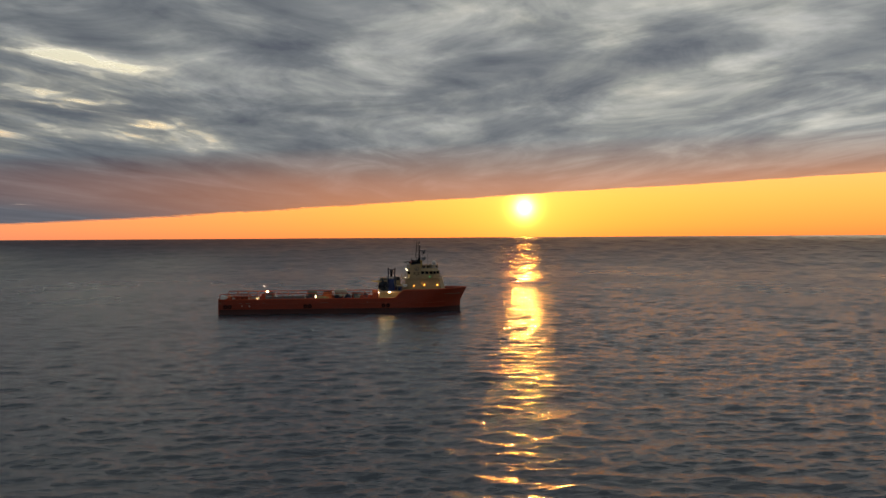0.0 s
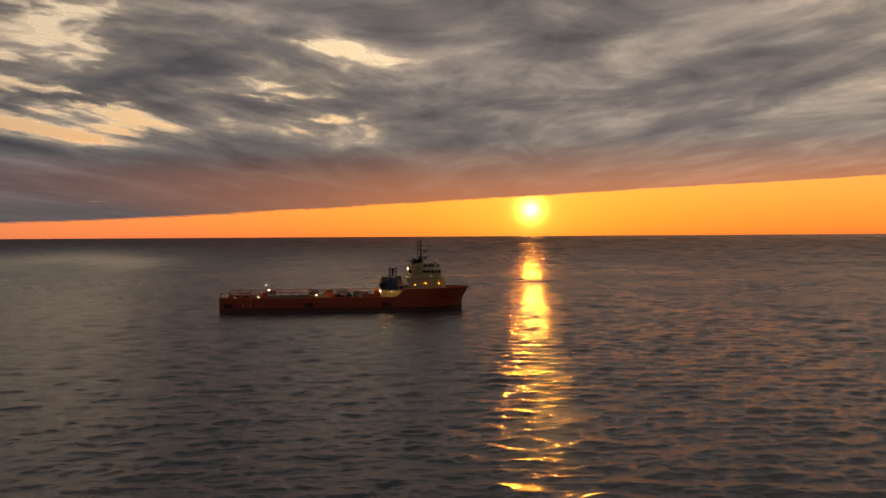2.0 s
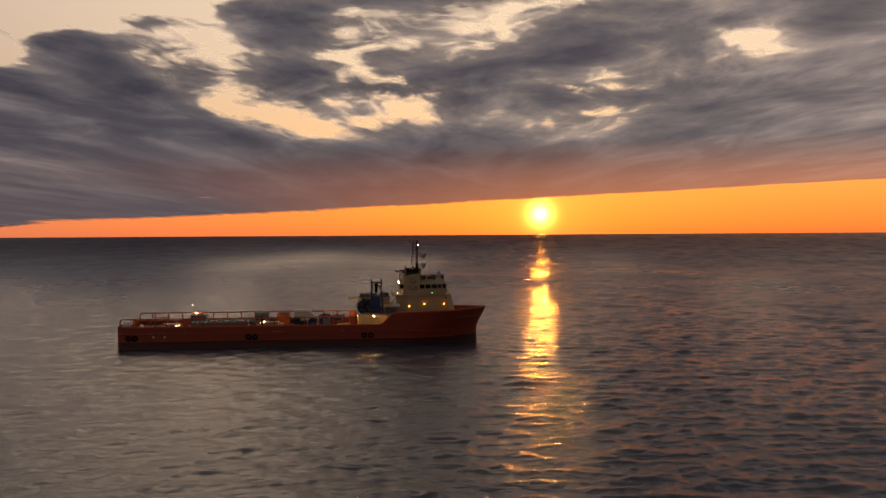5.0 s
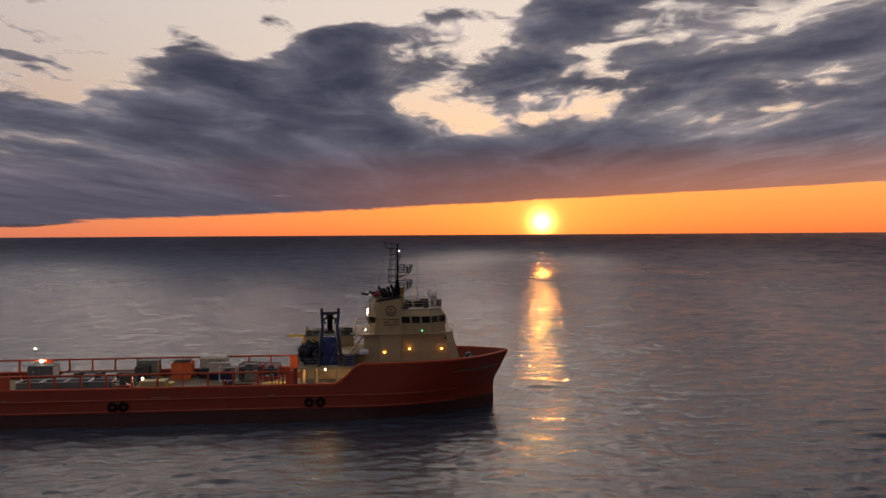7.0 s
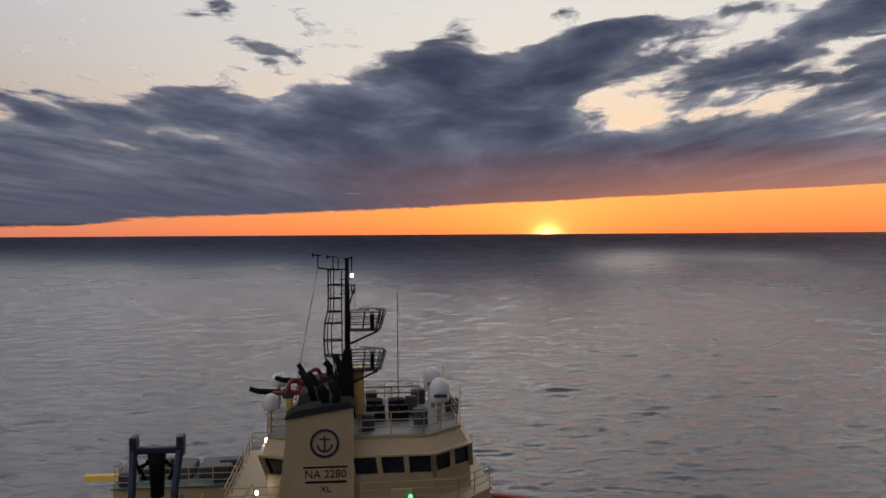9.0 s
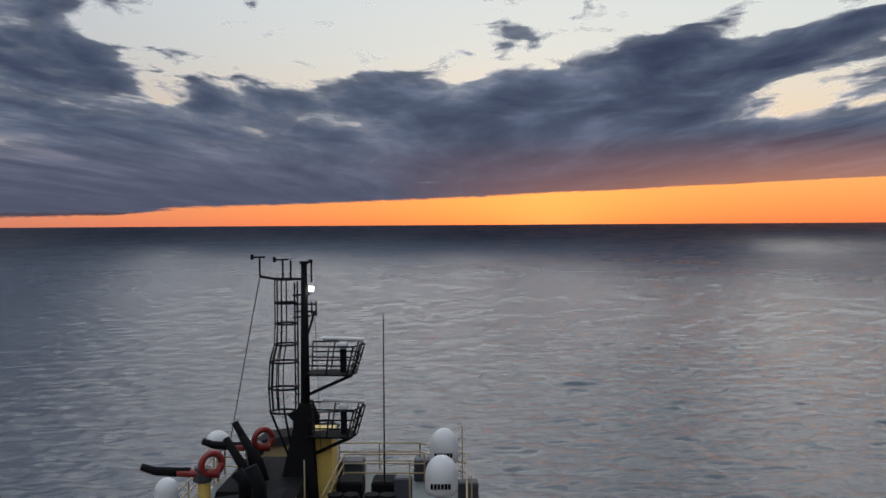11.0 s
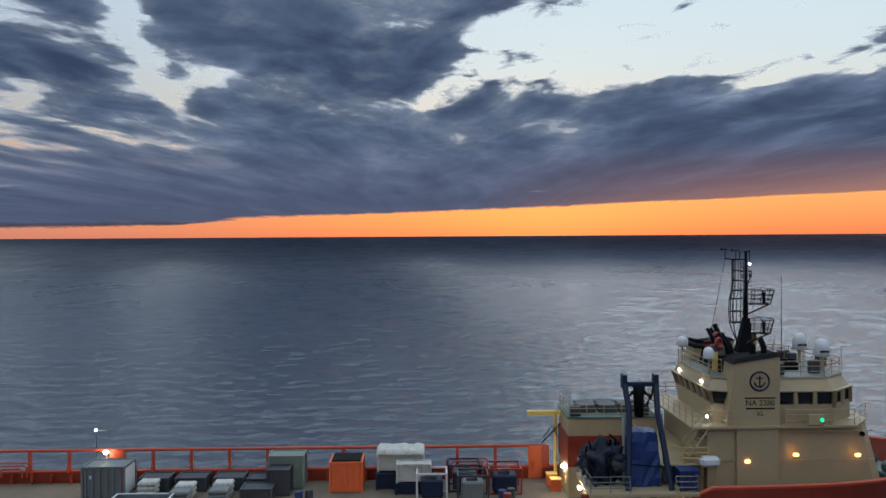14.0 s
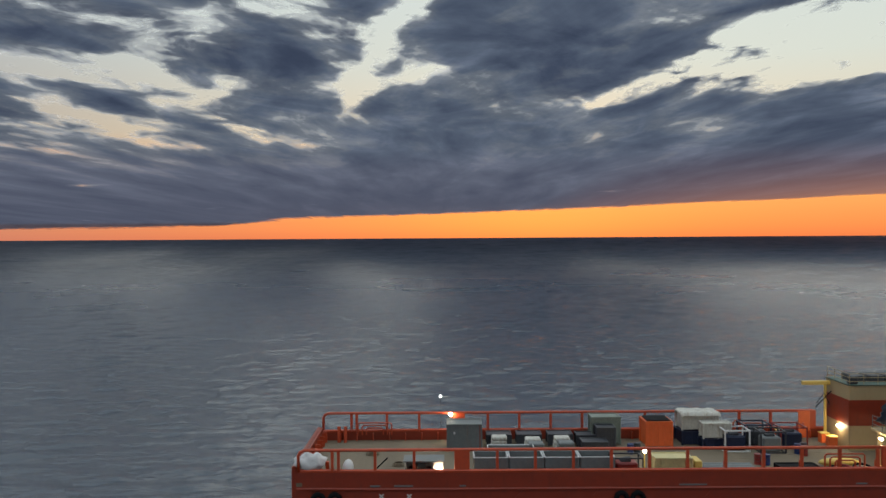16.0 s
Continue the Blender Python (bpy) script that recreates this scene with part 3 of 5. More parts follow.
def build_house():
    z0, z1, z2 = 5.8, 10.3, 13.35
    low = [(-4.2, -5.05), (7.2, -4.6), (8.5, -3.0), (8.5, 3.0), (7.2, 4.6), (-4.2, 5.05)]
    top = [(-4.2, -5.05), (6.3, -4.6), (7.3, -3.0), (7.3, 3.0), (6.3, 4.6), (-4.2, 5.05)]
    part("lower_house", prism(low, z0, z1, top), M_CREAM, vessel, "cream steel deckhouse")
    # bridge deck with overhang
    deck = [(-5.4, -5.5), (5.6, -5.3), (7.4, -3.2), (7.4, 3.2), (5.6, 5.3), (-5.4, 5.5)]
    part("bridge_deck", prism(deck, z1, z1 + 0.14), M_CREAM, vessel)
    wb = [(-3.4, -3.9), (-1.9, -4.6), (4.4, -4.6), (6.4, -2.8), (6.4, 2.8), (4.4, 4.6), (-1.9, 4.6), (-3.4, 3.9)]
    wt_ = [(x * 0.985 if x > 3 else x * 1.05 - 0.2, y * 1.04) for x, y in wb]
    tp = [(x * 0.93, y * 0.9) for x, y in wt_]
    part("wheelhouse", prism(wb, z1 + 0.14, 11.7, [(x + (u - x) * 0.55, y + (v - y) * 0.55) for (x, y), (u, v) in zip(wb, wt_)]), M_CREAM, vessel, "cream wheelhouse walls")
    part("wheelhouse_top", prism([(x + (u - x) * 0.9, y + (v - y) * 0.9) for (x, y), (u, v) in zip(wb, wt_)], 12.58, z2, tp), M_CREAM, vessel, "cream sloping parapet over the windows")
    part("window_eave", prism([(x * 1.03, y * 1.03) for x, y in wt_], 12.57, 12.66), M_CREAM, vessel)
    roof = [(x * 1.015, y * 1.015) for x, y in tp]
    part("wheelhouse_roof", prism(roof, z2, z2 + 0.12), M_CREAM, vessel)
    part("flying_bridge_floor", prism([(x * 0.985, y * 0.985) for x, y in roof], z2 + 0.12, z2 + 0.135), M_GREY, vessel, "grey flying bridge floor")
    n = len(wb)
    for i in range(n):
        p0, p1, q0, q1 = wb[i], wb[(i + 1) % n], wt_[i], wt_[(i + 1) % n]
        length = math.dist(p0, p1)
        m = max(1, round(length / 1.25))
        for k in range(m + 1):
            f = k / m
            a = (p0[0] + (p1[0] - p0[0]) * f, p0[1] + (p1[1] - p0[1]) * f, 11.5)
            b = (q0[0] + (q1[0] - q0[0]) * f, q0[1] + (q1[1] - q0[1]) * f, 12.6)
            part("mullion", tube([a, b], 0.17, 4), M_CREAM, vessel)
            if k < m:
                g = (k + 1) / m
                bm = bmesh.new()
                vs = []
                for shrink in (0.99, 0.95):
                    for (u0, u1), z, f_ in (((p0, p1), 11.68, f), ((p0, p1), 11.68, g), ((q0, q1), 12.6, g), ((q0, q1), 12.6, f)):
                        vs.append(bm.verts.new(((u0[0] + (u1[0] - u0[0]) * f_) * shrink, (u0[1] + (u1[1] - u0[1]) * f_) * shrink, z)))
                for c in ((0, 1, 2, 3), (7, 6, 5, 4), (0, 4, 5, 1), (1, 5, 6, 2), (2, 6, 7, 3), (3, 7, 4, 0)):
                    bm.faces.new([vs[j] for j in c])
                bmesh.ops.recalc_face_normals(bm, faces=bm.faces)
                part("window_pane", bm, M_GLASS, vessel, "dark tilted bridge window")
    # starboard and port funnel casings
    for s in (-1, 1):
        cas = [(-2.4, s * 5.1), (0.6, s * 5.1), (0.6, s * 3.2), (-2.4, s * 3.2)]
        bm = prism(cas, 10.4, 14.9)
        for v in bm.verts:
            if v.co.z > 14:
                v.co.z = 14.55 if v.co.x < 0 else 15.0
            elif v.co.x < 0:
                v.co.x -= 0.55
        bmesh.ops.recalc_face_normals(bm, faces=bm.faces)
        part("funnel_casing", bm, M_CREAM, vessel, "cream funnel casing with round badge")


def add_rail(bm, pts, h=1.05, r=0.03, gap=1.4, bars=3):
    """Pipe handrail along a line of floor points."""
    for k in range(1, bars + 1):
        add_tube(bm, [(x, y, z + h * k / bars) for x, y, z in pts], r, 5)
    for p, q in zip(pts, pts[1:]):
        d = math.dist(p, q)
        n = max(1, round(d / gap))
        for i in range(n + 1):
            c = [p[j] + (q[j] - p[j]) * i / n for j in range(3)]
            add_tube(bm, [c, (c[0], c[1], c[2] + h)], r, 5)
    return bm


def rail(pts, material, **kw):
    part("handrail", add_rail(bmesh.new(), pts, **kw), material, vessel)


def lettering(text, size, m, material, parent, name="lettering"):
    cu = bpy.data.curves.new(name, "FONT")
    cu.body, cu.size, cu.extrude, cu.align_x, cu.align_y = text, size, 0.01, "CENTER", "CENTER"
    tmp = bpy.data.objects.new(name, cu)
    me = bpy.data.meshes.new_from_object(tmp)
    bpy.data.objects.remove(tmp)
    me.transform(m)
    me.materials.append(material)
    ob = new(name, me)
    ob.parent = parent
    return ob


def ring(cx, cy, cz, r, tube_r, m=None, n=24, sides=6, arc=math.tau):
    pts = [Vector((r * math.cos(arc * i / n), r * math.sin(arc * i / n), 0)) for i in range(n + 1)]
    if m:
        pts = [m @ p for p in pts]
    return [(p.x + cx, p.y + cy, p.z + cz) for p in pts]


def build_house_details():
    # badge and lettering on the starboard casing
    face = pose(0, 0, 0, 90)
    part("badge", tube(ring(-0.75, -5.13, 13.35, 0.62, 0.05, face), 0.06, 6), M_NAVY, vessel, "dark ring badge")
    bm = tube([(-0.75, -5.13, 12.98), (-0.75, -5.13, 13.7)], 0.045, 5)
    add_tube(bm, [(-1.0, -5.13, 13.55), (-0.5, -5.13, 13.55)], 0.04, 5)
    add_tube(bm, [(p[0], p[1], p[2]) for p in ring(-0.75, -5.13, 13.3, 0.33, 0, pose(0, 0, 0, 90) @ pose(0, 0, 0, 0, 0, 180), arc=math.pi)], 0.045, 5)
    part("anchor_emblem", bm, M_NAVY, vessel)
    part("name_board", box(-1.75, 0.3, -5.12, -5.09, 12.2, 12.28, 0), M_BLACK, vessel)
    part("name_board", box(-1.65, 0.25, -5.12, -5.09, 11.5, 11.6, 0), M_BLACK, vessel)
    lettering("NA 2280", 0.52, pose(-0.72, -5.11, 11.9, 90), M_BLACK, vessel)
    lettering("XL", 0.42, pose(-0.72, -5.11, 11.2, 90), M_BLACK, vessel)
    part("casing_vent", box(-2.44, -2.4, -4.8, -3.8, 12.6, 14.0, 0), M_BLACK, vessel)
    # black funnel caps and exhaust pipes
    for s in (-1, 1):
        bm = prism([(-2.6, s * 5.2), (0.7, s * 5.2), (0.7, s * 3.1), (-2.6, s * 3.1)], 14.5, 14.75, [(-2.2, s * 4.9), (0.4, s * 4.9), (0.4, s * 3.4), (-2.2, s * 3.4)])
        for v in bm.verts:
            v.co.z += 0.15 * (v.co.x + 2.6)
        part("funnel_cap", bm, M_BLACK, vessel)
        for i, (a, y) in enumerate(((-0.2, 4.4), (-0.75, 3.9))):
            part("exhaust_pipe", tube([(a, s * y, 14.7), (a, s * y, 15.5), (a - 0.25, s * y, 16.1 - 0.3 * i)], 0.2, 10), M_BLACK, vessel, "sooty exhaust pipe", True)
    # flying bridge floor gear
    edge = [(-3.5, -3.5, 13.47), (-2.0, -4.2, 13.47), (3.95, -4.2, 13.47), (5.75, -2.6, 13.47), (5.75, 2.6, 13.47), (3.95, 4.2, 13.47), (-2.0, 4.2, 13.47), (-3.5, 3.5, 13.47)]
    rail(edge[2:6], M_CREAM)
    rail([(0.8, -4.2, 13.47), edge[2]], M_CREAM)
    rail([edge[5], (0.8, 4.2, 13.47)], M_CREAM)
    rail([(-2.6, -3.2, 13.47), edge[0], edge[7], (-2.6, 3.2, 13.47)], M_CREAM)
    for s, y in ((-1, -1.75), (1, 1.75)):
        d = part("radome", dome(0.52, 1.25, 4.95, y, 14.45), M_WHITE, vessel, "white satellite dome on a pedestal", True)
        part("pedestal", tube([(4.95, y, 13.4), (4.95, y, 14.45)], 0.14, 10), M_CREAM, vessel)
        mark = bmesh.new()
        for k in range(6):
            add_box(mark, 4.62 + 0.11 * k, 4.70 + 0.11 * k, y - 0.545, y - 0.50, 14.77, 14.93)
        part("maker_mark", mark, M_BLACK, d, "row of black bars")
    part("small_radome", dome(0.36, 0.8, -3.4, -3.0, 14.55), M_WHITE, vessel, "small white dome", True)
    part("pedestal", tube([(-3.4, -3.0, 13.4), (-3.4, -3.0, 14.6)], 0.06, 8), M_CREAM, vessel)
    part("small_radome", dome(0.42, 0.7, -3.5, 2.6, 14.7), M_WHITE, vessel, "small white dome", True)
    part("pedestal", tube([(-3.5, 2.6, 13.4), (-3.5, 2.6, 14.8)], 0.06, 8), M_CREAM, vessel)
    # twin searchlight and blower units
    for a in (1.7, 2.9):
        bm = box(a - 0.5, a + 0.5, -1.6, -0.5, 13.5, 14.0)
        for dx in (-0.26, 0.26):
            add_tube(bm, [(a + dx, -1.05, 14.0), (a + dx, -1.05, 14.22)], 0.25, 12)
        part("blower_unit", bm, M_BLACK, vessel, "black deck blower unit")
        part("blower_unit", box(a - 0.45, a + 0.45, 0.4, 1.4, 13.5, 14.15, 0.08), M_BLACK, vessel, "black deck blower unit")
    for a, y, w, h in ((3.9, -2.8, 0.35, 0.9), (4.2, 2.9, 0.4, 0.8), (1.4, 3.2, 0.5, 0.7), (3.6, 0.0, 0.3, 1.0), (5.8, 0.2, 0.35, 0.8), (1.3, -3.3, 0.3, 0.8)):
        part("bridge_locker", box(a - w, a + w, y - w * 0.7, y + w * 0.7, 13.48, 13.48 + h, 0.05), M_DARK, vessel)
    rail([(1.2, -2.1, 13.47), (1.2, 2.6, 13.47), (4.2, 2.6, 13.47)], M_CREAM)
    part("whip_aerial", tube([(2.95, 0.2, 13.4), (2.95, 0.2, 20.0)], 0.035, 5, 0.015), M_BLACK, vessel)
    for a, y, h in ((3.9, -1.2, 2.0), (5.9, -2.6, 1.9), (0.9, -3.4, 2.6), (5.6, 2.6, 2.2)):
        part("whip_aerial", tube([(a, y, 13.4), (a, y, 13.4 + h)], 0.025, 5), M_CREAM, vessel)
    # fire monitors on posts
    for a, y, t in ((-2.6, -1.9, 175), (-1.7, 1.2, 165)):
        part("monitor_post", tube([(a, y, 13.4), (a, y, 14.9)], 0.2, 10), M_YELLOW, vessel, "yellow monitor post")
        part("monitor_post", tube([(a, y, 14.9), (a, y, 15.2)], 0.25, 10), M_DARK, vessel)
        c, s_ = math.cos(radians(t)), math.sin(radians(t))
        m = tube(ring(a + 0.25, y, 15.45, 0.34, 0, pose(0, 0, 0, 90, 0, 40)), 0.11, 8)
        add_tube(m, [(a - c * 0.5, y, 15.15), (a + c * 0.8, y - 0.2, 15.22)], 0.15, 8, 0.12)
        part("fire_monitor", m, M_REDMON, vessel, "red fire monitor", True)
        part("monitor_body", tube([(a - 0.1, y, 14.9), (a - 0.05, y, 15.35)], 0.26, 8), M_DARK, vessel)
        part("monitor_barrel", tube([(a - 0.4, y - 0.1, 15.2), (a + c * 1.5, y - 0.25, 15.3), (a + c * 1.9, y - 0.3, 15.45)], 0.16, 8, 0.12), M_BLACK, vessel, "", True)
    for a, y, l in ((-1.3, -1.2, 1.9), (-0.9, -0.7, 1.8), (-1.5, 0.6, 2.0)):
        m = tube([(a, y, 14.2), (a - 0.25, y, 15.2), (a - 0.8, y, 14.2 + l)], 0.22, 8, 0.12)
        part("cowl_vent", m, M_BLACK, vessel, "black raked vent pipe", True)
    part("mast_house", prism([(-2.4, -2.2), (0.5, -2.2), (0.5, 2.2), (-2.4, 2.2)], 13.4, 14.6, [(-2.2, -2.0), (0.4, -2.0), (0.4, 2.0), (-2.2, 2.0)]), M_BLACK, vessel, "sooty black mast house")
    part("mast_house", prism([(0.35, 0.2), (1.15, 0.2), (1.15, 1.4), (0.35, 1.4)], 13.4, 15.9), M_YELLOW, vessel, "yellow mast housing")
    # bridge-deck rails and side gear
    rail([(-5.3, -5.4, 10.44), (-2.6, -5.4, 10.44)], M_CREAM)
    rail([(0.9, -5.3, 10.44), (5.5, -5.2, 10.44), (7.3, -3.1, 10.44)], M_CREAM)
    rail([(7.3, 3.1, 10.44), (5.5, 5.2, 10.44), (-5.3, 5.4, 10.44)], M_CREAM)
    rail([(-5.3, -5.4, 10.44), (-5.3, 5.4, 10.44)], M_CREAM)
    part("side_light_board", box(2.3, 3.3, -5.5, -5.3, 10.5, 11.2), M_CREAM, vessel)
    part("side_light", box(3.1, 3.28, -5.62, -5.5, 10.75, 10.95), G_GREEN, vessel, "green side light")
    part("porthole", tube([(6.2, -4.78, 9.75), (6.2, -4.9, 9.75)], 0.16, 12), M_BLACK, vessel)
    # seams of the house side
    for c in (8.1, 10.0):
        part("plate_seam", box(-4.1, 6.9, -5.1, -5.04, c, c + 0.05, 0), M_CREAM, vessel)
    part("casing_trunk", box(-2.3, 0.5, -5.2, -4.9, 5.8, 10.35, 0.04), M_CREAM, vessel)
    for a, c in ((-1.6, 8.0), (1.6, 8.4), (5.7, 8.35)):
        lamp = part("bulkhead_lamp", box(a - 0.16, a + 0.16, -5.34, -5.12, c, c + 0.2, 0.04), G_AMBER, vessel, "lit amber bulkhead lamp")
    # aft side stair, platforms and rails
    bm = bmesh.new()
    for i in range(11):
        add_box(bm, -5.9 + 0.16 * i, -5.6 + 0.16 * i, -5.4, -4.5, 8.1 + 0.22 * i, 8.15 + 0.22 * i)
    for y in (-5.42, -4.48):
        add_tube(bm, [(-5.9, y, 8.0), (-4.1, y, 10.5)], 0.06, 5)
        add_tube(bm, [(-5.9, y, 9.0), (-4.1, y, 11.4)], 0.03, 5)
    part("stair", bm, M_CREAM, vessel, "cream steel side stair")
    part("mid_deck", box(-7.6, -4.2, -5.6, 5.6, 7.95, 8.08), M_CREAM, vessel)
    rail([(-4.3, -5.5, 8.08), (-6.0, -5.5, 8.08), (-7.5, -3.6, 8.08), (-7.5, 4.5, 8.08)], M_YELLOW)
    part("aft_house", box(-7.0, -4.2, -4.4, 4.8, 5.8, 8.0, 0.02), M_CREAM, vessel)
    part("liferaft_rack", box(-4.9, -3.6, -6.0, -5.3, 7.9, 8.6, 0.2), M_WHITE, vessel, "white liferaft canister")
    part("rack_leg", tube([(-4.7, -5.6, 7.3), (-4.7, -5.6, 8.5)], 0.05, 6), M_CREAM, vessel)
    part("rack_leg", tube([(-3.8, -5.6, 7.3), (-3.8, -5.6, 8.5)], 0.05, 6), M_CREAM, vessel)
    # port aft deckhouse with boat crane
    part("port_house", box(-12.2, -5.6, 1.8, 6.3, 3.6, 9.5, 0.05), M_CREAM, vessel, "cream port-side deckhouse")
    part("port_house_band", box(-12.26, -5.6, 1.74, 6.36, 5.9, 8.2, 0.0), M_RED, vessel, "red band of the deckhouse")
    part("port_house_roof", box(-12.3, -5.5, 1.7, 6.4, 9.5, 9.58, 0.0), M_GREEN, vessel, "dark green deckhouse roof")
    for a, y, w, h in ((-11.6, 2.4, 0.4, 0.7), (-6.6, 2.6, 0.5, 0.9), (-6.4, 4.6, 0.6, 0.7), (-10.2, 5.9, 0.4, 0.5)):
        part("roof_gear", box(a - w, a + w, y - w * 0.7, y + w * 0.7, 9.58, 9.58 + h, 0.06), M_DARK, vessel)
    rail([(-12.1, 6.2, 9.5), (-12.1, 1.9, 9.5), (-5.7, 1.9, 9.5)], M_CREAM)
    for a in (-11.2, -9.6, -8.0):
        part("locker", box(a, a + 1.3, 3.2, 5.4, 9.55, 10.15, 0.06), M_DARK, vessel)
    part("davit_arm", box(-14.8, -12.0, 5.4, 5.8, 8.95, 9.3, 0.04), M_YELLOW, vessel, "yellow davit arm")
    part("davit_post", tube([(-12.6, 5.6, 3.6), (-12.6, 5.6, 9.0)], 0.14, 8), M_YELLOW, vessel)
    bm = tube([(-13.6, 5.2, 7.3), (-12.9, 5.2, 8.2), (-12.4, 5.2, 7.2)], 0.05, 5)
    add_tube(bm, [(-13.7, 5.2, 6.9), (-12.2, 5.2, 8.4)], 0.05, 5)
    part("davit_stay", bm, M_BLACK, vessel)
    part("orange_door_panel", box(-14.6, -13.5, 6.8, 6.95, 3.6, 6.2), M_ORANGE, vessel, "orange rail panel")
    # floodlights
    for a, y, c in ((-3.64, 2.7, 12.9), (-3.64, -2.3, 12.9), (-3.9, -4.3, 10.9), (-8.4, -3.97, 13.1)):
        part("floodlight", box(a - 0.12, a + 0.0, y - 0.11, y + 0.11, c - 0.09, c + 0.09, 0.02), G_WHITE, vessel, "lit white floodlight")
    part("lamp_post", tube([(-3.96, -4.3, 10.4), (-3.96, -4.3, 10.85)], 0.04, 6), M_CREAM, vessel)
    for y in (-2.6, 2.4):
        part("deck_light", box(-5.3, -5.22, y - 0.2, y + 0.2, 5.2, 5.35, 0), G_FLOOD, vessel, "lit deck light")
    for a, y, c in ((-12.35, 3.4, 5.6), (-12.45, -4.2, 6.25), (-9.0, -6.0, 6.3)):
        part("deck_light", box(a - 0.1, a + 0.02, y - 0.22, y + 0.22, c - 0.14, c, 0), G_FLOOD, vessel, "lit deck light")


def build_gantry_platform():
    part("platform", box(-12.4, -5.4, -7.3, -2.4, 6.45, 6.7, 0.03), M_CREAM, vessel, "cream raised side platform")
    for a in (-11.9, -10.3, -7.6, -6.2):
        part("platform_leg", box(a - 0.14, a + 0.14, -7.1, -6.8, 3.6, 6.45, 0.02), M_CREAM, vessel)
        part("platform_leg", box(a - 0.14, a + 0.14, -3.0, -2.7, 3.6, 6.45, 0.02), M_CREAM, vessel)
    part("rail_panel", box(-12.9, -12.4, -7.14, -6.9, 4.5, 6.6), M_RED, vessel)
    rail([(-12.3, -2.5, 6.7), (-12.3, -7.2, 6.7), (-9.8, -7.2, 6.7)], M_GREY)
    rail([(-6.9, -7.2, 6.7), (-5.5, -7.2, 6.7), (-5.5, -5.4, 6.7)], M_CREAM)


def build_mast():
    before = set(scene.objects)
    foot = prism([(-1.0, -0.5), (0.4, -0.5), (0.4, 0.5), (-1.0, 0.5)], 13.4, 17.0, [(-0.2, -0.22), (0.22, -0.22), (0.22, 0.22), (-0.2, 0.22)])
    part("mast_foot", foot, M_BLACK, vessel)
    part("mast_pole", tube([(0, 0, 13.4), (0, 0, 18.5), (0, 0, 21.75)], 0.19, 10, 0.10), M_BLACK, vessel, "black tapered mast", True)
    # ladder with safety cage on the after side
    bm = bmesh.new()
    for y in (-0.24, 0.24):
        add_tube(bm, [(-0.28, y, 16.6), (-0.28, y, 21.1)], 0.03, 5)
    z = 16.7
    while z < 21.1:
        add_tube(bm, [(-0.28, -0.24, z), (-0.28, 0.24, z)], 0.02, 4)
        z += 0.3
    part("ladder", bm, M_BLACK, vessel)
    prof = [(16.7, 0.95), (17.5, 1.0), (18.4, 0.95), (19.0, 0.78), (19.7, 0.75), (20.4, 0.75), (21.2, 0.75)]
    cage = part("ladder_cage", tube([(-1.2, 0, 16.7), (-0.6, 0, 15.2)], 0.04, 5), M_BLACK, vessel, "black ladder safety cage")
    part("cage_strut", tube([(-0.8, 0.3, 16.7), (-0.5, 0.3, 15.0)], 0.04, 5), M_BLACK, cage)
    for zc, d in prof:
        part("hoop", tube([(-0.25 - d * 0.5 + d * 0.5 * math.cos(a), 0.38 * math.sin(a), zc) for a in [math.tau * i / 14 for i in range(15)]], 0.035, 5), M_BLACK, cage)
    for k in range(7):
        a = radians(100 + 160 * k / 6)
        part("cage_bar", tube([(-0.25 - d * 0.5 + d * 0.5 * math.cos(a), 0.38 * math.sin(a), zc) for zc, d in prof], 0.025, 4), M_BLACK, cage)
    # radar platforms on the forward side
    for zc, ang in ((18.05, 8), (15.95, 14)):
        plat = part("radar_platform", prism([(0.1, -0.45), (1.55, -0.55), (1.75, 0), (1.55, 0.55), (0.1, 0.45)], zc - 0.06, zc), M_BLACK, vessel, "black railed radar platform")
        part("bracket", tube([(0.15, 0, zc - 0.75), (1.6, 0, zc - 0.1)], 0.06, 5), M_BLACK, plat)
        fl = [(0.15, -0.5), (1.5, -0.6), (1.75, 0), (1.5, 0.6), (0.15, 0.5)]
        for h in (0.3, 0.6, 0.95):
            part("rail_bar", tube([(x * (1 + 0.16 * h), y * (1 + 0.2 * h), zc + h) for x, y in fl], 0.028, 5), M_BLACK, plat)
        for x, y in fl + [(0.8, -0.55), (0.8, 0.55), (1.65, -0.3), (1.65, 0.3)]:
            part("stanchion", tube([(x, y, zc), (x * 1.16, y * 1.2, zc + 0.95)], 0.028, 5), M_BLACK, plat)
        radar = part("radar", tube([(1.3, 0, zc), (1.3, 0, zc + 0.85)], 0.11, 10), M_BLACK, vessel, "radar with pale scanner bar")
        part("turning_unit", box(1.12, 1.48, -0.16, 0.16, zc + 0.78, zc + 1.02, 0.06), M_WHITE, radar)
        bar = bmesh.new()
        add_box(bar, -0.72, 0.72, -0.08, 0.08, -0.06, 0.06, 0.04, pose(1.3, 0, zc + 1.12, 0, ang * 0.4, ang))
        part("scanner_bar", bar, M_WHITE, radar, "pale radar scanner bar")
    # head gear
    yard = part("yard", tube([(-1.5, 0, 21.3), (-1.05, 0, 21.22), (-0.35, 0, 21.2), (0.1, 0, 21.2)], 0.045, 5), M_BLACK, vessel)
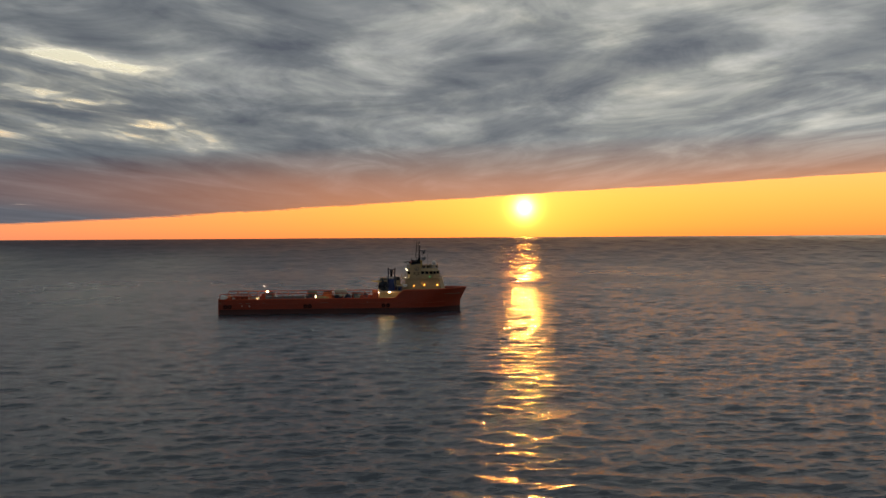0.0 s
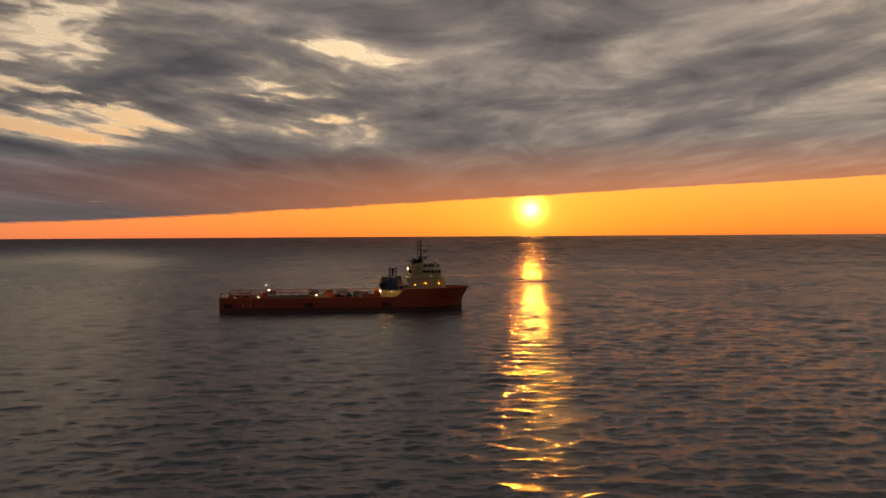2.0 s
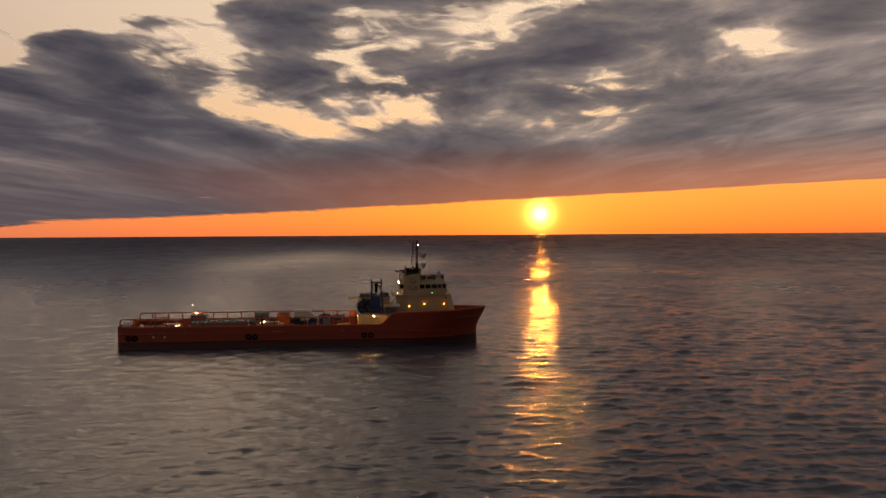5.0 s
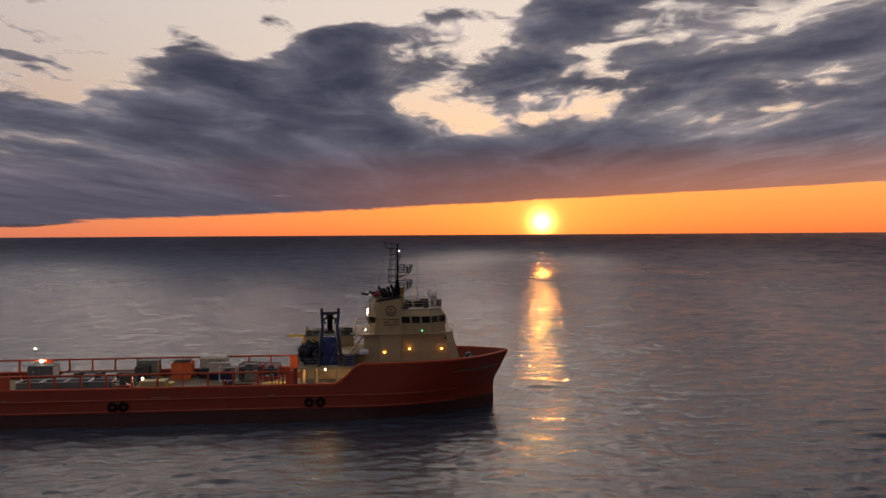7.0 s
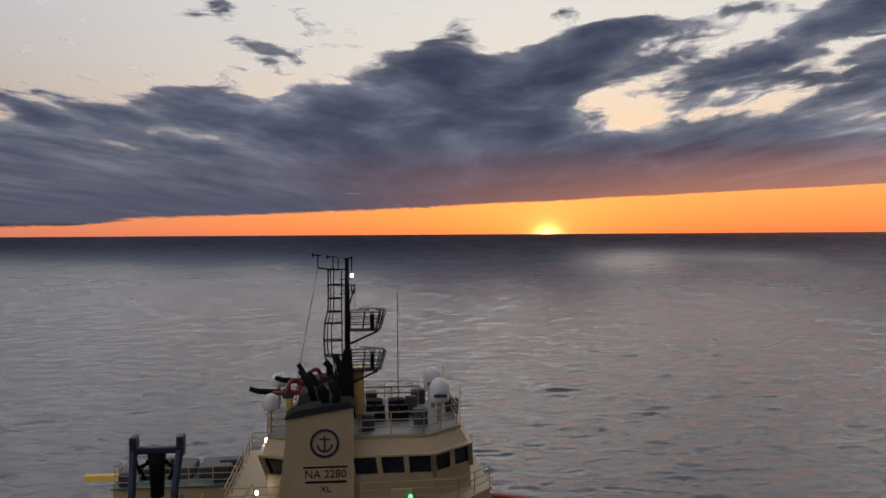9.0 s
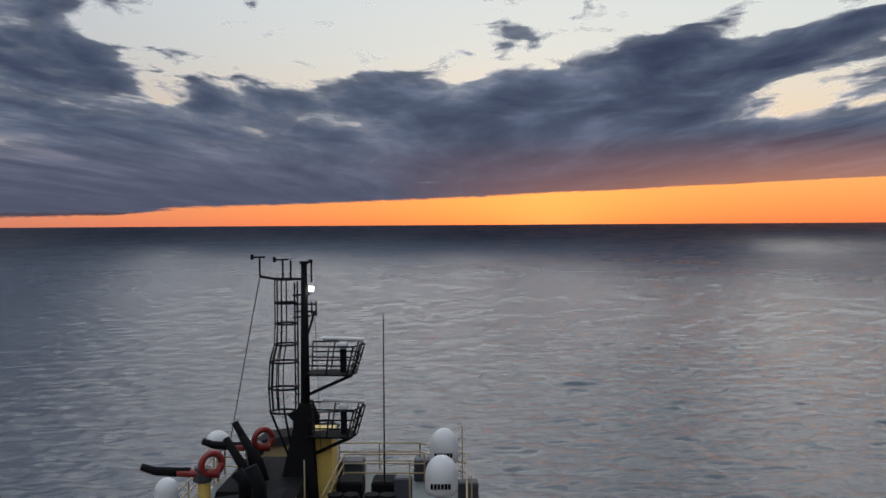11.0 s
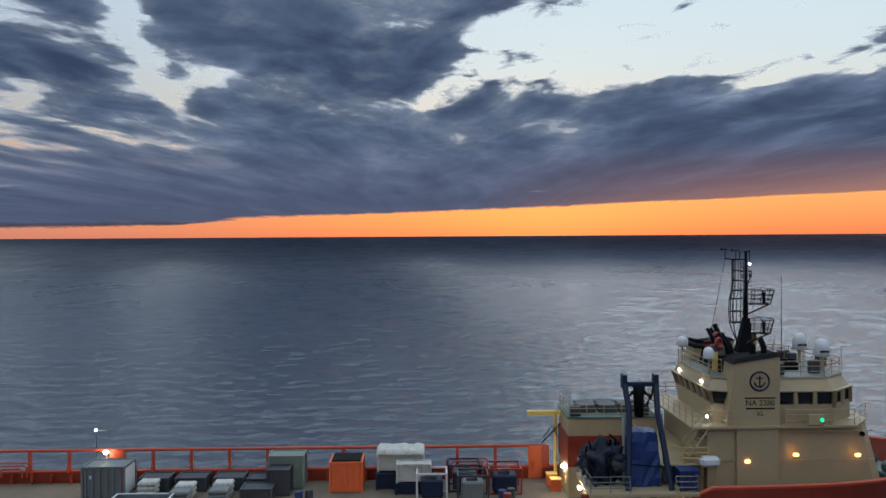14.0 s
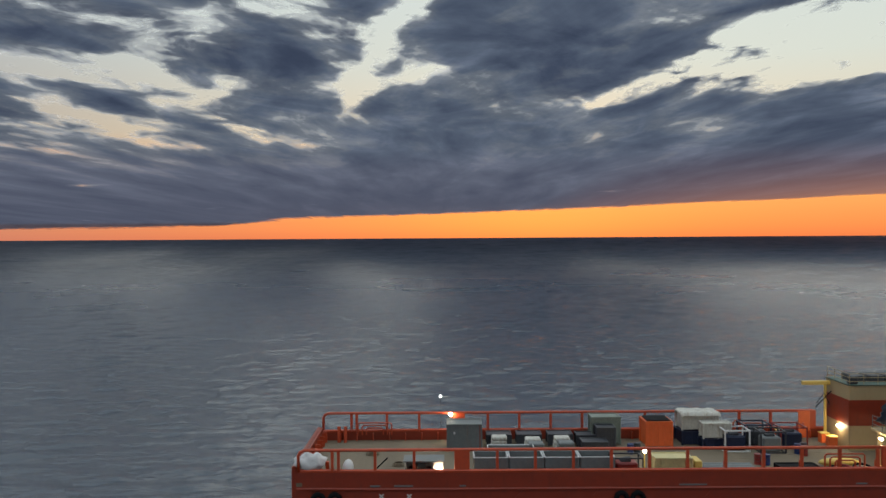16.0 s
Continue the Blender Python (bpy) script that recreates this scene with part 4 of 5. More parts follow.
    for a, z0, z1, l in ((-1.5, 21.3, 21.95, 0.26), (-0.72, 21.2, 21.86, 0.28), (-0.45, 21.2, 21.84, 0.0), (0.25, 21.1, 21.8, 0.0)):
        vane = part("wind_vane" if l else "aerial", tube([(a, 0, z0), (a, 0, z1)], 0.033, 5), M_BLACK, yard)
        if l:
            part("vane_arm", tube([(a - l, 0, z1), (a + l * 0.7, 0, z1)], 0.03, 5), M_BLACK, yard)
            part("vane_tail", tube([(a - l, 0, z1 - 0.09), (a - l, 0, z1 + 0.09)], 0.06, 6), M_BLACK, yard)
    part("mast_cap", tube([(0, 0, 21.7), (0, 0, 21.8)], 0.15, 8), M_BLACK, vessel)
    part("cap_lamp", tube([(0.22, 0, 21.75), (0.22, 0, 21.86)], 0.07, 8), M_BLACK, vessel)
    for zc in (20.35, 20.1):
        part("spreader", tube([(-0.35, 0, zc), (0.4, 0, zc)], 0.03, 5), M_BLACK, vessel)
    for a in (0.25, 0.4):
        part("aerial", tube([(a, 0, 19.95), (a, 0, 20.45)], 0.03, 5), M_BLACK, vessel)
    part("spreader_strut", tube([(0.1, 0, 19.3), (0.35, 0, 20.1)], 0.04, 5), M_BLACK, vessel)
    for zc in (19.9, 20.65):
        part("mast_step", tube([(-0.4, 0, zc), (0.2, 0, zc + 0.05)], 0.03, 5), M_BLACK, vessel)
    part("mast_light", tube([(0.25, -0.05, 20.8), (0.25, -0.05, 20.95)], 0.075, 10), G_WHITE, vessel, "lit white mast light")
    part("mast_stay", tube([(-1.5, 0, 21.3), (-2.6, 0, 15.6)], 0.018, 4), M_BLACK, vessel)
    part("mast_stay", tube([(0.35, 0, 20.1), (0.55, -0.2, 15.4)], 0.012, 4), M_BLACK, vessel)
    for ob in set(scene.objects) - before:
        if ob.parent == vessel:
            ob.location.x += 0.3


def build_hull_details():
    # tyre fenders, draught marks and scuppers on the sides
    for s in (-1, 1):
        for a in (-58.6, -57.3, -34.6, -33.3, -11.0, -9.6):
            bm = tube(ring(a, s * 7.28, 2.35, 0.42, 0, pose(0, 0, 0, 90)), 0.2, 8)
            part("tyre_fender", bm, M_BLACK, vessel, "black tyre fender", True)
        for a in (-53.6, -51.4):
            bm = bmesh.new()
            for t in (45, -45):
                add_box(bm, -0.24, 0.24, -0.012, 0.012, -0.05, 0.05, 0, pose(a, s * 7.16, 2.55, 0, t, 0))
            part("draught_mark", bm, M_WHITE, vessel, "white cross mark")
        for a, w in ((-54.5, 0.8), (-52.6, 1.5), (-47.4, 0.5), (-30.0, 2.2), (-16.0, 0.9)):
            part("scuff_mark", box(a, a + w, s * 7.15 - 0.02, s * 7.15 + 0.02, 3.3, 3.42, 0), M_GREY, vessel)
        for a in (-43, -37, -28, -21, -4, 1):
            w = half_beam(a, 2.4)
            part("side_stiffener", tube([(a - 0.6, s * (w + 0.01), 1.75), (a + 0.7, s * (half_beam(a + 0.7, 3) + 0.01), 3.05)], 0.035, 4), M_RED, vessel)
    # inner bulwark stays
    for s in (-1, 1):
        for k in range(30):
            a = -58.5 + 1.55 * k
            part("bulwark_stay", box(a - 0.04, a + 0.04, min(s * 6.9, s * 6.5), max(s * 6.9, s * 6.5), 3.6, 4.35, 0), M_RAIL, vessel)
        # inner pipe loops
        for a in ((-55.2, -19.5) if s > 0 else (-16.4,)):
            bm = bmesh.new()
            for w, h in ((1.6, 1.0), (1.2, 0.75), (0.8, 0.5)):
                y = s * (6.3 - 0.1 * w)
                add_tube(bm, [(a - w, y, 4.3), (a - w, y, 4.3 + h), (a - w + 0.15, y, 4.45 + h), (a + w - 0.15, y, 4.45 + h), (a + w, y, 4.3 + h), (a + w, y, 4.3)], 0.07, 6)
            part("pipe_loop", bm, M_RAIL, vessel, "red bent pipe guards")
    # bollards aft
    for s in (-1, 1):
        for a in (-58.6, -58.0):
            part("bollard", tube([(a, s * 6.0, 3.6), (a, s * 6.2, 5.1)], 0.16, 8), M_RAIL, vessel)
    # stern roller deck edge and inner lining
    part("stern_lining", box(-60.45, -60.2, -6.9, 6.9, 3.6, 4.85, 0.03), M_RED, vessel)
    for k in range(9):
        y = -6.1 + 1.5 * k
        part("stern_stay", box(-60.2, -59.7, y - 0.05, y + 0.05, 3.6, 4.6, 0), M_RAIL, vessel)
    # forecastle gear
    for y in (-1.6, 1.6):
        part("windlass", tube([(10.0, y - 0.6, 6.5), (10.0, y + 0.6, 6.5)], 0.45, 12), M_GREEN, vessel, "green anchor windlass", True)
    part("windlass_bed", box(9.3, 10.8, -2.6, 2.6, 5.8, 6.2, 0.05), M_GREEN, vessel)
    # stern light boom with its pair of lamps
    part("lamp_post", tube([(-48.0, 6.75, 3.6), (-48.0, 6.75, 6.2)], 0.06, 6), M_RAIL, vessel)
    part("deck_floodlight", box(-48.12, -47.86, 6.5, 6.7, 6.0, 6.24, 0.04), G_FLOOD, vessel, "lit white deck floodlight")
    mast_lamp = part("stern_lamp_pole", tube([(-48.9, 7.1, 4.5), (-48.9, 7.1, 7.75)], 0.035, 6), M_DARK, vessel, "thin pole with a white lamp")
    part("lamp_head", box(-49.02, -48.86, 7.04, 7.16, 7.7, 7.84, 0.03), G_WHITE, mast_lamp, "lit white lamp")
    part("lamp_arm", tube([(-48.9, 7.1, 7.75), (-48.2, 7.1, 7.72)], 0.03, 5), M_OLDWHITE, mast_lamp)
    part("deck_floodlight", box(-49.1, -48.9, -6.6, -6.4, 4.2, 4.5, 0.04), G_FLOOD, vessel, "lit white deck floodlight")


build_hull()
build_hull_details()
build_rails()
build_house()
build_house_details()
build_gantry_platform()
build_mast()


# ---- gear and cargo that ride on the vessel ----
def gantry():
    t = carried("gantry_crane", 0, 0, 0, 0, "navy blue steel A-frame gantry on the side platform", "crane")
    for a, b in ((-9.5, -9.8), (-7.4, -7.0)):
        bm = bmesh.new()
        add_tube(bm, [(b, -6.7, 6.7), (a + (0.12 if a < -8 else -0.12), -5.2, 11.4), (a, -4.4, 13.2)], 0.19, 6)
        part("gantry_leg", bm, M_NAVY, t)
        part("hydraulic_ram", tube([(b - 0.05, -5.6, 6.8), ((a + b) / 2, -4.9, 11.2)], 0.12, 8), M_GREY, t, "grey hydraulic ram", True)
        part("gantry_head", box(a - 0.16, a + 0.16, -4.6, -3.9, 12.8, 13.75, 0.04), M_NAVY, t)
    part("cross_beam", box(-9.6, -7.3, -4.5, -4.05, 12.95, 13.25, 0.05), M_NAVY, t)
    part("hanging_sheave", tube([(-9.5, -4.2, 12.9), (-9.3, -4.2, 12.0), (-8.9, -4.2, 12.6)], 0.08, 6), M_BLACK, t)
    part("hanging_sheave", tube([(-7.5, -4.2, 12.9), (-7.7, -4.2, 12.0), (-8.1, -4.2, 12.6)], 0.08, 6), M_BLACK, t)
    part("docking_head", tube([(-8.5, -4.2, 12.9), (-8.5, -4.2, 12.3), (-8.5, -4.2, 10.9)], 0.42, 10, 0.3), M_BLACK, t, "dark hanging docking head", True)
    for s in (-1, 1):
        part("docking_arm", tube([(-8.5, -4.2, 12.6), (-8.5 + s * 0.8, -4.2, 12.3), (-8.5 + s * 0.55, -4.2, 11.7)], 0.09, 6), M_BLACK, t)


def tarp_stack():
    t = carried("covered_winch", 0, 0, 0, 0, "tall winch wrapped in blue tarpaulin", "winch")
    rng = random.Random(3)
    bm = prism([(-9.5, -5.9), (-7.5, -5.9), (-7.5, -4.0), (-9.5, -4.0)], 6.7, 10.2, [(-9.3, -5.7), (-7.7, -5.7), (-7.7, -4.2), (-9.3, -4.2)])
    bmesh.ops.subdivide_edges(bm, edges=bm.edges, cuts=5, use_grid_fill=True)
    for v in bm.verts:
        v.co += Vector((rng.uniform(-1, 1), rng.uniform(-1, 1), rng.uniform(-0.6, 0.6))) * 0.09
    part("cover", bm, M_BLUE, t, "creased blue tarpaulin")
    part("lashing", tube([(-9.55, -5.95, 8.2), (-7.45, -5.95, 8.0), (-7.45, -3.95, 8.1), (-9.55, -3.95, 8.2), (-9.55, -5.95, 8.2)], 0.04, 5), M_BLACK, t)


def hose_reel():
    t = carried("umbilical_reel", 0, 0, 0, 0, "dark cable reel heaped with black hose", "reel")
    rng = random.Random(8)
    for i in range(4):
        m = pose(0, 0, 0, 90 + rng.uniform(-30, 30), rng.uniform(-25, 25), 60 + rng.uniform(-40, 40))
        part("hose_coil", tube(ring(-11.2 + 0.45 * i, -4.9, 7.9, 1.0 + rng.uniform(-0.2, 0.2), 0, m), 0.13, 6), M_BLACK, t, "", True)
    bm = bmesh.new()
    bmesh.ops.create_icosphere(bm, subdivisions=4, radius=1.0)
    for v in bm.verts:
        n = v.co.normalized()
        swell = 1 + 0.45 * noise.noise(n * 2.2) + 0.28 * noise.noise(n * 5.5) + 0.12 * noise.noise(n * 11)
        v.co = Vector((n.x * 1.55 - 10.9, n.y * 1.15 - 4.6, n.z * 1.35 + 8.1)) + n * (swell - 1) * 1.3
    part("sheeting", bm, M_SHEET, t, "crumpled dark sheeting over the hoses", True)
    for k in range(7):
        a, h = -12.0 + 0.36 * k, 9.0 + rng.uniform(-0.3, 0.5)
        part("hose_end", tube([(a, -4.7, h - 0.8), (a + rng.uniform(-0.3, 0.3), -4.8, h + 0.1), (a + rng.uniform(-0.7, 0.7), -5.0, h + rng.uniform(-0.1, 0.5))], 0.11, 6, 0.06), M_BLACK, t, "", True)
    part("reel_drum", tube([(-11.6, -4.9, 8.0), (-9.8, -4.9, 8.0)], 0.8, 14), M_DARK, t)
    for a in (-11.7, -9.7):
        part("reel_stand", prism([(a - 0.1, -5.8), (a + 0.1, -5.8), (a + 0.1, -4.0), (a - 0.1, -4.0)], 6.7, 8.1, [(a - 0.1, -5.1), (a + 0.1, -5.1), (a + 0.1, -4.7), (a - 0.1, -4.7)]), M_NAVY, t)


def plain_box(name, x0, x1, y0, y1, z0, z1, mat, label, category, ribs=6, frame=None, group=""):
    """A ribbed steel container or box with corner posts and a lid rim."""
    t = carried(name, (x0 + x1) / 2, (y0 + y1) / 2, z0, 0, label, category, group)
    w, d, h = (x1 - x0) / 2, (y1 - y0) / 2, z1 - z0
    part("shell", box(-w + 0.05, w - 0.05, -d + 0.05, d - 0.05, 0.08, h - 0.05, 0.0), mat, t)
    for i in range(ribs):
        c = -w + 2 * w * (i + 0.5) / ribs
        for s in (-1, 1):
            part("rib", box(c - 0.07, c + 0.07, s * d - 0.055, s * d + 0.0, 0.15, h - 0.15, 0.0), mat, t)
    for sx in (-1, 1):
        for sy in (-1, 1):
            part("corner_post", box(sx * w - 0.08, sx * w + 0.08, sy * d - 0.08, sy * d + 0.08, 0, h, 0.02), frame or mat, t)
    bm = bmesh.new()
    for s in (-1, 1):
        add_box(bm, -w, w, s * d - 0.07, s * d + 0.07, h - 0.1, h + 0.02)
        add_box(bm, s * w - 0.07, s * w + 0.07, -d, d, h - 0.1, h + 0.02)
    part("rim", bm, frame or mat, t)
    return t


def skip(x0, x1, y0, y1, h, label, mat, fill=None):
    """An open cargo basket with walls, floor and rim."""
    t = carried("cargo_basket", (x0 + x1) / 2, (y0 + y1) / 2, 3.6, 0, label, "basket", "cargo baskets")
    w, d = (x1 - x0) / 2, (y1 - y0) / 2
    for s in (-1, 1):
        part("side_wall", box(-w, w, s * d - 0.05, s * d + 0.05, 0.1, h, 0.02), mat, t)
        part("end_wall", box(s * w - 0.05, s * w + 0.05, -d + 0.05, d - 0.05, 0.1, h, 0.02), mat, t)
    part("floor", box(-w + 0.05, w - 0.05, -d + 0.05, d - 0.05, 0.0, 0.12, 0), mat, t)
    rim = bmesh.new()
    for s in (-1, 1):
        add_tube(rim, [(-w, s * d, h), (w, s * d, h)], 0.06, 5)
        add_tube(rim, [(s * w, -d, h), (s * w, d, h)], 0.06, 5)
    part("rim", rim, M_WHITE, t, "pale basket rim")
    if fill:
        part("load", box(-w + 0.2, w - 0.2, -d + 0.2, d - 0.2, 0.12, h * 0.75, 0.05), fill, t)
    return t


def frame_box(x0, x1, y0, y1, h, mat, core, label):
    """An open lifting frame round a machine."""
    t = carried("equipment_frame", (x0 + x1) / 2, (y0 + y1) / 2, 3.6, 0, label, "equipment", "framed deck equipment")
    w, d = (x1 - x0) / 2, (y1 - y0) / 2
    for sx in (-1, 1):
        for sy in (-1, 1):
            part("post", box(sx * w - 0.06, sx * w + 0.06, sy * d - 0.06, sy * d + 0.06, 0, h, 0.01), mat, t)
    for z in (0.08, h - 0.06):
        for s in (-1, 1):
            part("beam", box(-w, w, s * d - 0.05, s * d + 0.05, z - 0.06, z + 0.06, 0), mat, t)
            part("beam", box(s * w - 0.05, s * w + 0.05, -d, d, z - 0.05, z + 0.05, 0), mat, t)
    part("machine", box(-w * 0.75, w * 0.75, -d * 0.75, d * 0.75, 0.1, h * 0.7, 0.12), core, t)
    part("machine_head", tube([(-w * 0.4, 0, h * 0.7), (w * 0.3, 0, h * 0.78)], 0.28, 10), M_DARK, t)
    return t


def pallet(x, y, w, d, h, mat, label):
    t = carried("pallet", x, y, 3.6, 0, label, "pallet", "loaded pallets")
    for k in (-1, 0, 1):
        part("bearer", box(-w, w, k * d * 0.85 - 0.06, k * d * 0.85 + 0.06, 0, 0.12, 0), M_WOOD, t)
    part("board", box(-w, w, -d, d, 0.12, 0.17, 0), M_WOOD, t)
    n = max(1, round(h / 0.4))
    for i in range(n):
        j = 0.04 * ((i * 7) % 3 - 1)
        part("sack_layer", box(-w * 0.93 + j, w * 0.93 + j, -d * 0.93, d * 0.93, 0.17 + i * h / n, 0.15 + (i + 1) * h / n, 0.09), mat, t)


gantry()
tarp_stack()
hose_reel()
c = plain_box("grey_container", -48.3, -45.2, 2.8, 5.2, 3.6, 6.0, M_GREY, "grey steel cargo container with a white end", "container")
part("end_panel", box(1.56, 1.6, -1.0, 1.0, 0.2, 2.2, 0), M_WHITE, c, "white end panel")
part("red_stripe", box(1.25, 1.45, -1.24, -1.2, 0.1, 2.3, 0), M_RED, c)
part("label_plate", box(-1.0, -0.8, -1.25, -1.22, 1.5, 1.75, 0), M_WHITE, c)
plain_box("orange_container", -30.0, -27.6, 3.6, 6.0, 3.6, 5.95, M_ORANGE, "bright orange offshore container with black lid", "container", 5)
t = carried("container_lid", -28.8, 4.8, 5.98, 0, "black lid tarpaulin on the orange container", "tarpaulin")
part("sheet", box(-1.1, 1.1, -1.1, 1.1, 0, 0.1, 0.03), M_BLACK, t)
plain_box("grey_green_container", -34.8, -32.2, 4.6, 6.4, 3.6, 6.2, plain("grey_green_paint", (0.16, 0.19, 0.16), 0.6, grain=5), "grey-green tall deck container", "container", 5)
plain_box("dark_locker", -34.6, -33.0, 2.9, 4.4, 3.6, 5.6, M_DARK, "dark blue-grey equipment locker", "locker", 3)
plain_box("white_container", -26.4, -23.0, 4.6, 6.6, 4.9, 6.5, M_OLDWHITE, "white shelter on a navy skid", "shelter", 6)
plain_box("navy_skid", -26.5, -22.6, 4.2, 6.7, 3.6, 4.88, M_NAVY, "navy blue steel skid under the white shelter", "skid", 6)
plain_box("white_container", -24.9, -22.4, 3.0, 4.2, 4.5, 5.9, M_OLDWHITE, "small white equipment cabinet", "cabinet", 4)
plain_box("navy_skid", -25.0, -22.3, 2.9, 4.3, 3.6, 4.48, M_NAVY, "navy blue skid under the white cabinet", "skid", 4)
frame_box(-23.4, -21.2, 1.6, 3.4, 2.0, M_WHITE, M_NAVY, "white lifting frame round navy machinery")
frame_box(-21.0, -18.6, 3.4, 5.4, 2.1, M_NAVY, M_DARK, "navy framed pump unit")
frame_box(-20.4, -18.2, 1.0, 2.8, 2.0, M_DARK, M_GREY, "dark framed grey tank unit")
frame_box(-18.0, -15.6, 2.6, 4.8, 2.0, M_REDMON, M_NAVY, "red lifting frame round navy drums")
for i in range(4):
    skip(-46.2 + 2.85 * i, -43.5 + 2.85 * i, -6.3, -4.2, 1.75, "grey open cargo basket behind the rail", M_GREY, M_DARK if i % 2 else None)
skip(-44.8, -40.8, -1.6, 0.4, 1.1, "pale grey flat cargo basket", M_GREY, M_GREY)
for x, y, mat in ((-43.6, 3.4, M_OLDWHITE), (-40.6, 2.6, M_OLDWHITE), (-40.5, 0.9, M_GREY), (-37.9, 3.0, M_OLDWHITE), (-37.8, 1.2, M_GREY)):
    pallet(x, y, 0.75, 0.65, 1.05, mat, "pallet stacked with pale sacks")
for x, y in ((-44.6, 5.0), (-41.8, 5.0), (-38.9, 5.0), (-36.3, 4.6), (-36.2, 2.0)):
    plain_box("dark_crate", x, x + 2.2, y - 0.8, y + 0.9, 3.6, 4.7, M_DARK, "low dark cargo crate", "crate", 4, group="dark cargo crates")
skip(-38.9, -35.6, -2.6, -0.8, 1.0, "pale grey flat cargo basket", M_GREY, M_WHITE)
# lamp and stand are added only to brighten the deck round the yellow box
t = carried("added_deck_lamp", -31.9, -3.6, 3.6, 0, "added lamp on a short stand that brightens the cargo", "lamp")
part("stand", tube([(0, 0, 0), (0, 0, 1.5)], 0.05, 6), M_YELLOW, t)
part("lamp_head", box(-0.12, 0.12, -0.2, 0.0, 1.4, 1.65, 0.03), G_FLOOD, t, "lit head of the added lamp")
c = plain_box("yellow_container", -31.6, -28.7, -6.2, -4.4, 3.6, 5.2, plain("pale_yellow_paint", (0.52, 0.45, 0.22), 0.55, grain=4), "pale yellow low cargo box", "container", 3)
part("hatch", box(0.9, 1.2, -0.95, -0.9, 0.5, 0.9, 0), M_BLACK, c)
t = carried("drum_rack", -26.5, -5.2, 3.6, 0, "rack of pale pipes with a yellow end cap", "rack")
for k in range(3):
    part("pipe", tube([(-1.6, -0.5 + 0.5 * k, 0.6), (3.0, -0.5 + 0.5 * k, 0.55)], 0.24, 10), M_GREY, t)
part("end_cap", box(-1.9, -1.3, -0.8, 0.8, 0.1, 1.3, 0.05), M_YELLOW, t, "yellow end frame")
part("bearer", box(0.2, 0.5, -0.8, 0.8, 0, 0.34, 0), M_WOOD, t)
part("bearer", box(2.3, 2.6, -0.8, 0.8, 0, 0.34, 0), M_WOOD, t)
frame_box(-35.0, -32.6, -6.0, -4.4, 1.6, M_DARK, M_REDMON, "dark frame with red pump on the deck")
plain_box("dark_crate", -21.5, -18.4, -6.2, -4.8, 3.6, 4.4, M_BLACK, "low dark cargo crate", "crate", 4, group="dark cargo crates")
t = carried("hose_heap", -15.6, -5.2, 3.6, 0, "heap of dark red and black hoses", "hose")
for i in range(6):
    part("hose_coil", tube(ring(0.5 * (i - 2.5), 0.1 * (i % 3), 0.25 + 0.1 * (i % 2), 0.7, 0, pose(0, 0, 0, 14 * (i % 3) - 10)), 0.1, 6), M_BLACK if i % 2 else M_REDMON, t, "", True)
t = carried("white_bag", -59.4, -6.3, 4.55, 0, "white tarpaulin bundle over the stern corner", "tarpaulin")
rng = random.Random(5)
bm = bmesh.new()
bmesh.ops.create_icosphere(bm, subdivisions=3, radius=1.0)
for v in bm.verts:
    n_ = noise.noise(v.co * 2.1) * 0.35
    v.co = Vector((v.co.x * 1.25, v.co.y * 0.75, v.co.z * 0.75 + 0.5)) * (1 + n_)
part("sheet", bm, M_WHITE, t, "", True)
t = carried("white_bag", -56.4, -5.6, 3.6, 0, "round white fender bag on deck", "fender")
bm = bmesh.new()
bmesh.ops.create_uvsphere(bm, u_segments=16, v_segments=10, radius=0.75)
bmesh.ops.transform(bm, matrix=Matrix.Translation((0, 0, 0.75)) @ Matrix.Diagonal((0.6, 1, 1.0, 1)), verts=bm.verts)
part("bag", bm, M_WHITE, t, "", True)
t = carried("tool_house", -50.2, -5.4, 3.6, 0, "small white deck workshop lit inside", "workshop")
part("wall", box(-1.6, -1.5, -0.9, 0.9, 0, 1.45, 0), M_OLDWHITE, t)
part("wall", box(-1.5, 1.5, 0.8, 0.9, 0, 1.45, 0), M_OLDWHITE, t)
part("door_leaf", box(0.75, 1.5, -0.95, -0.9, 0, 1.45, 0.01), M_WHITE, t, "white door leaf")
part("bench", box(-1.3, 0.5, 0.2, 0.75, 0.55, 0.65, 0.02), M_DARK, t)
part("cabinet", box(-0.6, 0.1, 0.1, 0.7, 0.65, 1.1, 0.03), M_GREY, t)
part("roof", box(-1.7, 1.6, -1.0, 1.0, 1.45, 1.53, 0), M_GREY, t)
part("boom", tube([(-4.6, -0.2, 0.1), (-3.0, -0.2, 1.6)], 0.06, 6), M_BLACK, t)
plain_box("blue_container", -6.5, -5.4, -6.9, -5.4, 6.7, 8.0, M_BLUE, "small blue locker on the side platform", "locker", 3)
for x, y in ((-16.6, 6.1), (-13.0, 5.0), (-12.9, 3.6)):
    t = carried("deck_locker", x, y, 3.6, 0, "small orange deck locker", "locker", "deck lockers")
    part("body", box(-0.4, 0.4, -0.35, 0.35, 0, 0.9, 0.04), M_ORANGE, t)
    part("lid", box(-0.44, 0.44, -0.39, 0.39, 0.9, 0.98, 0.03), M_YELLOW, t)

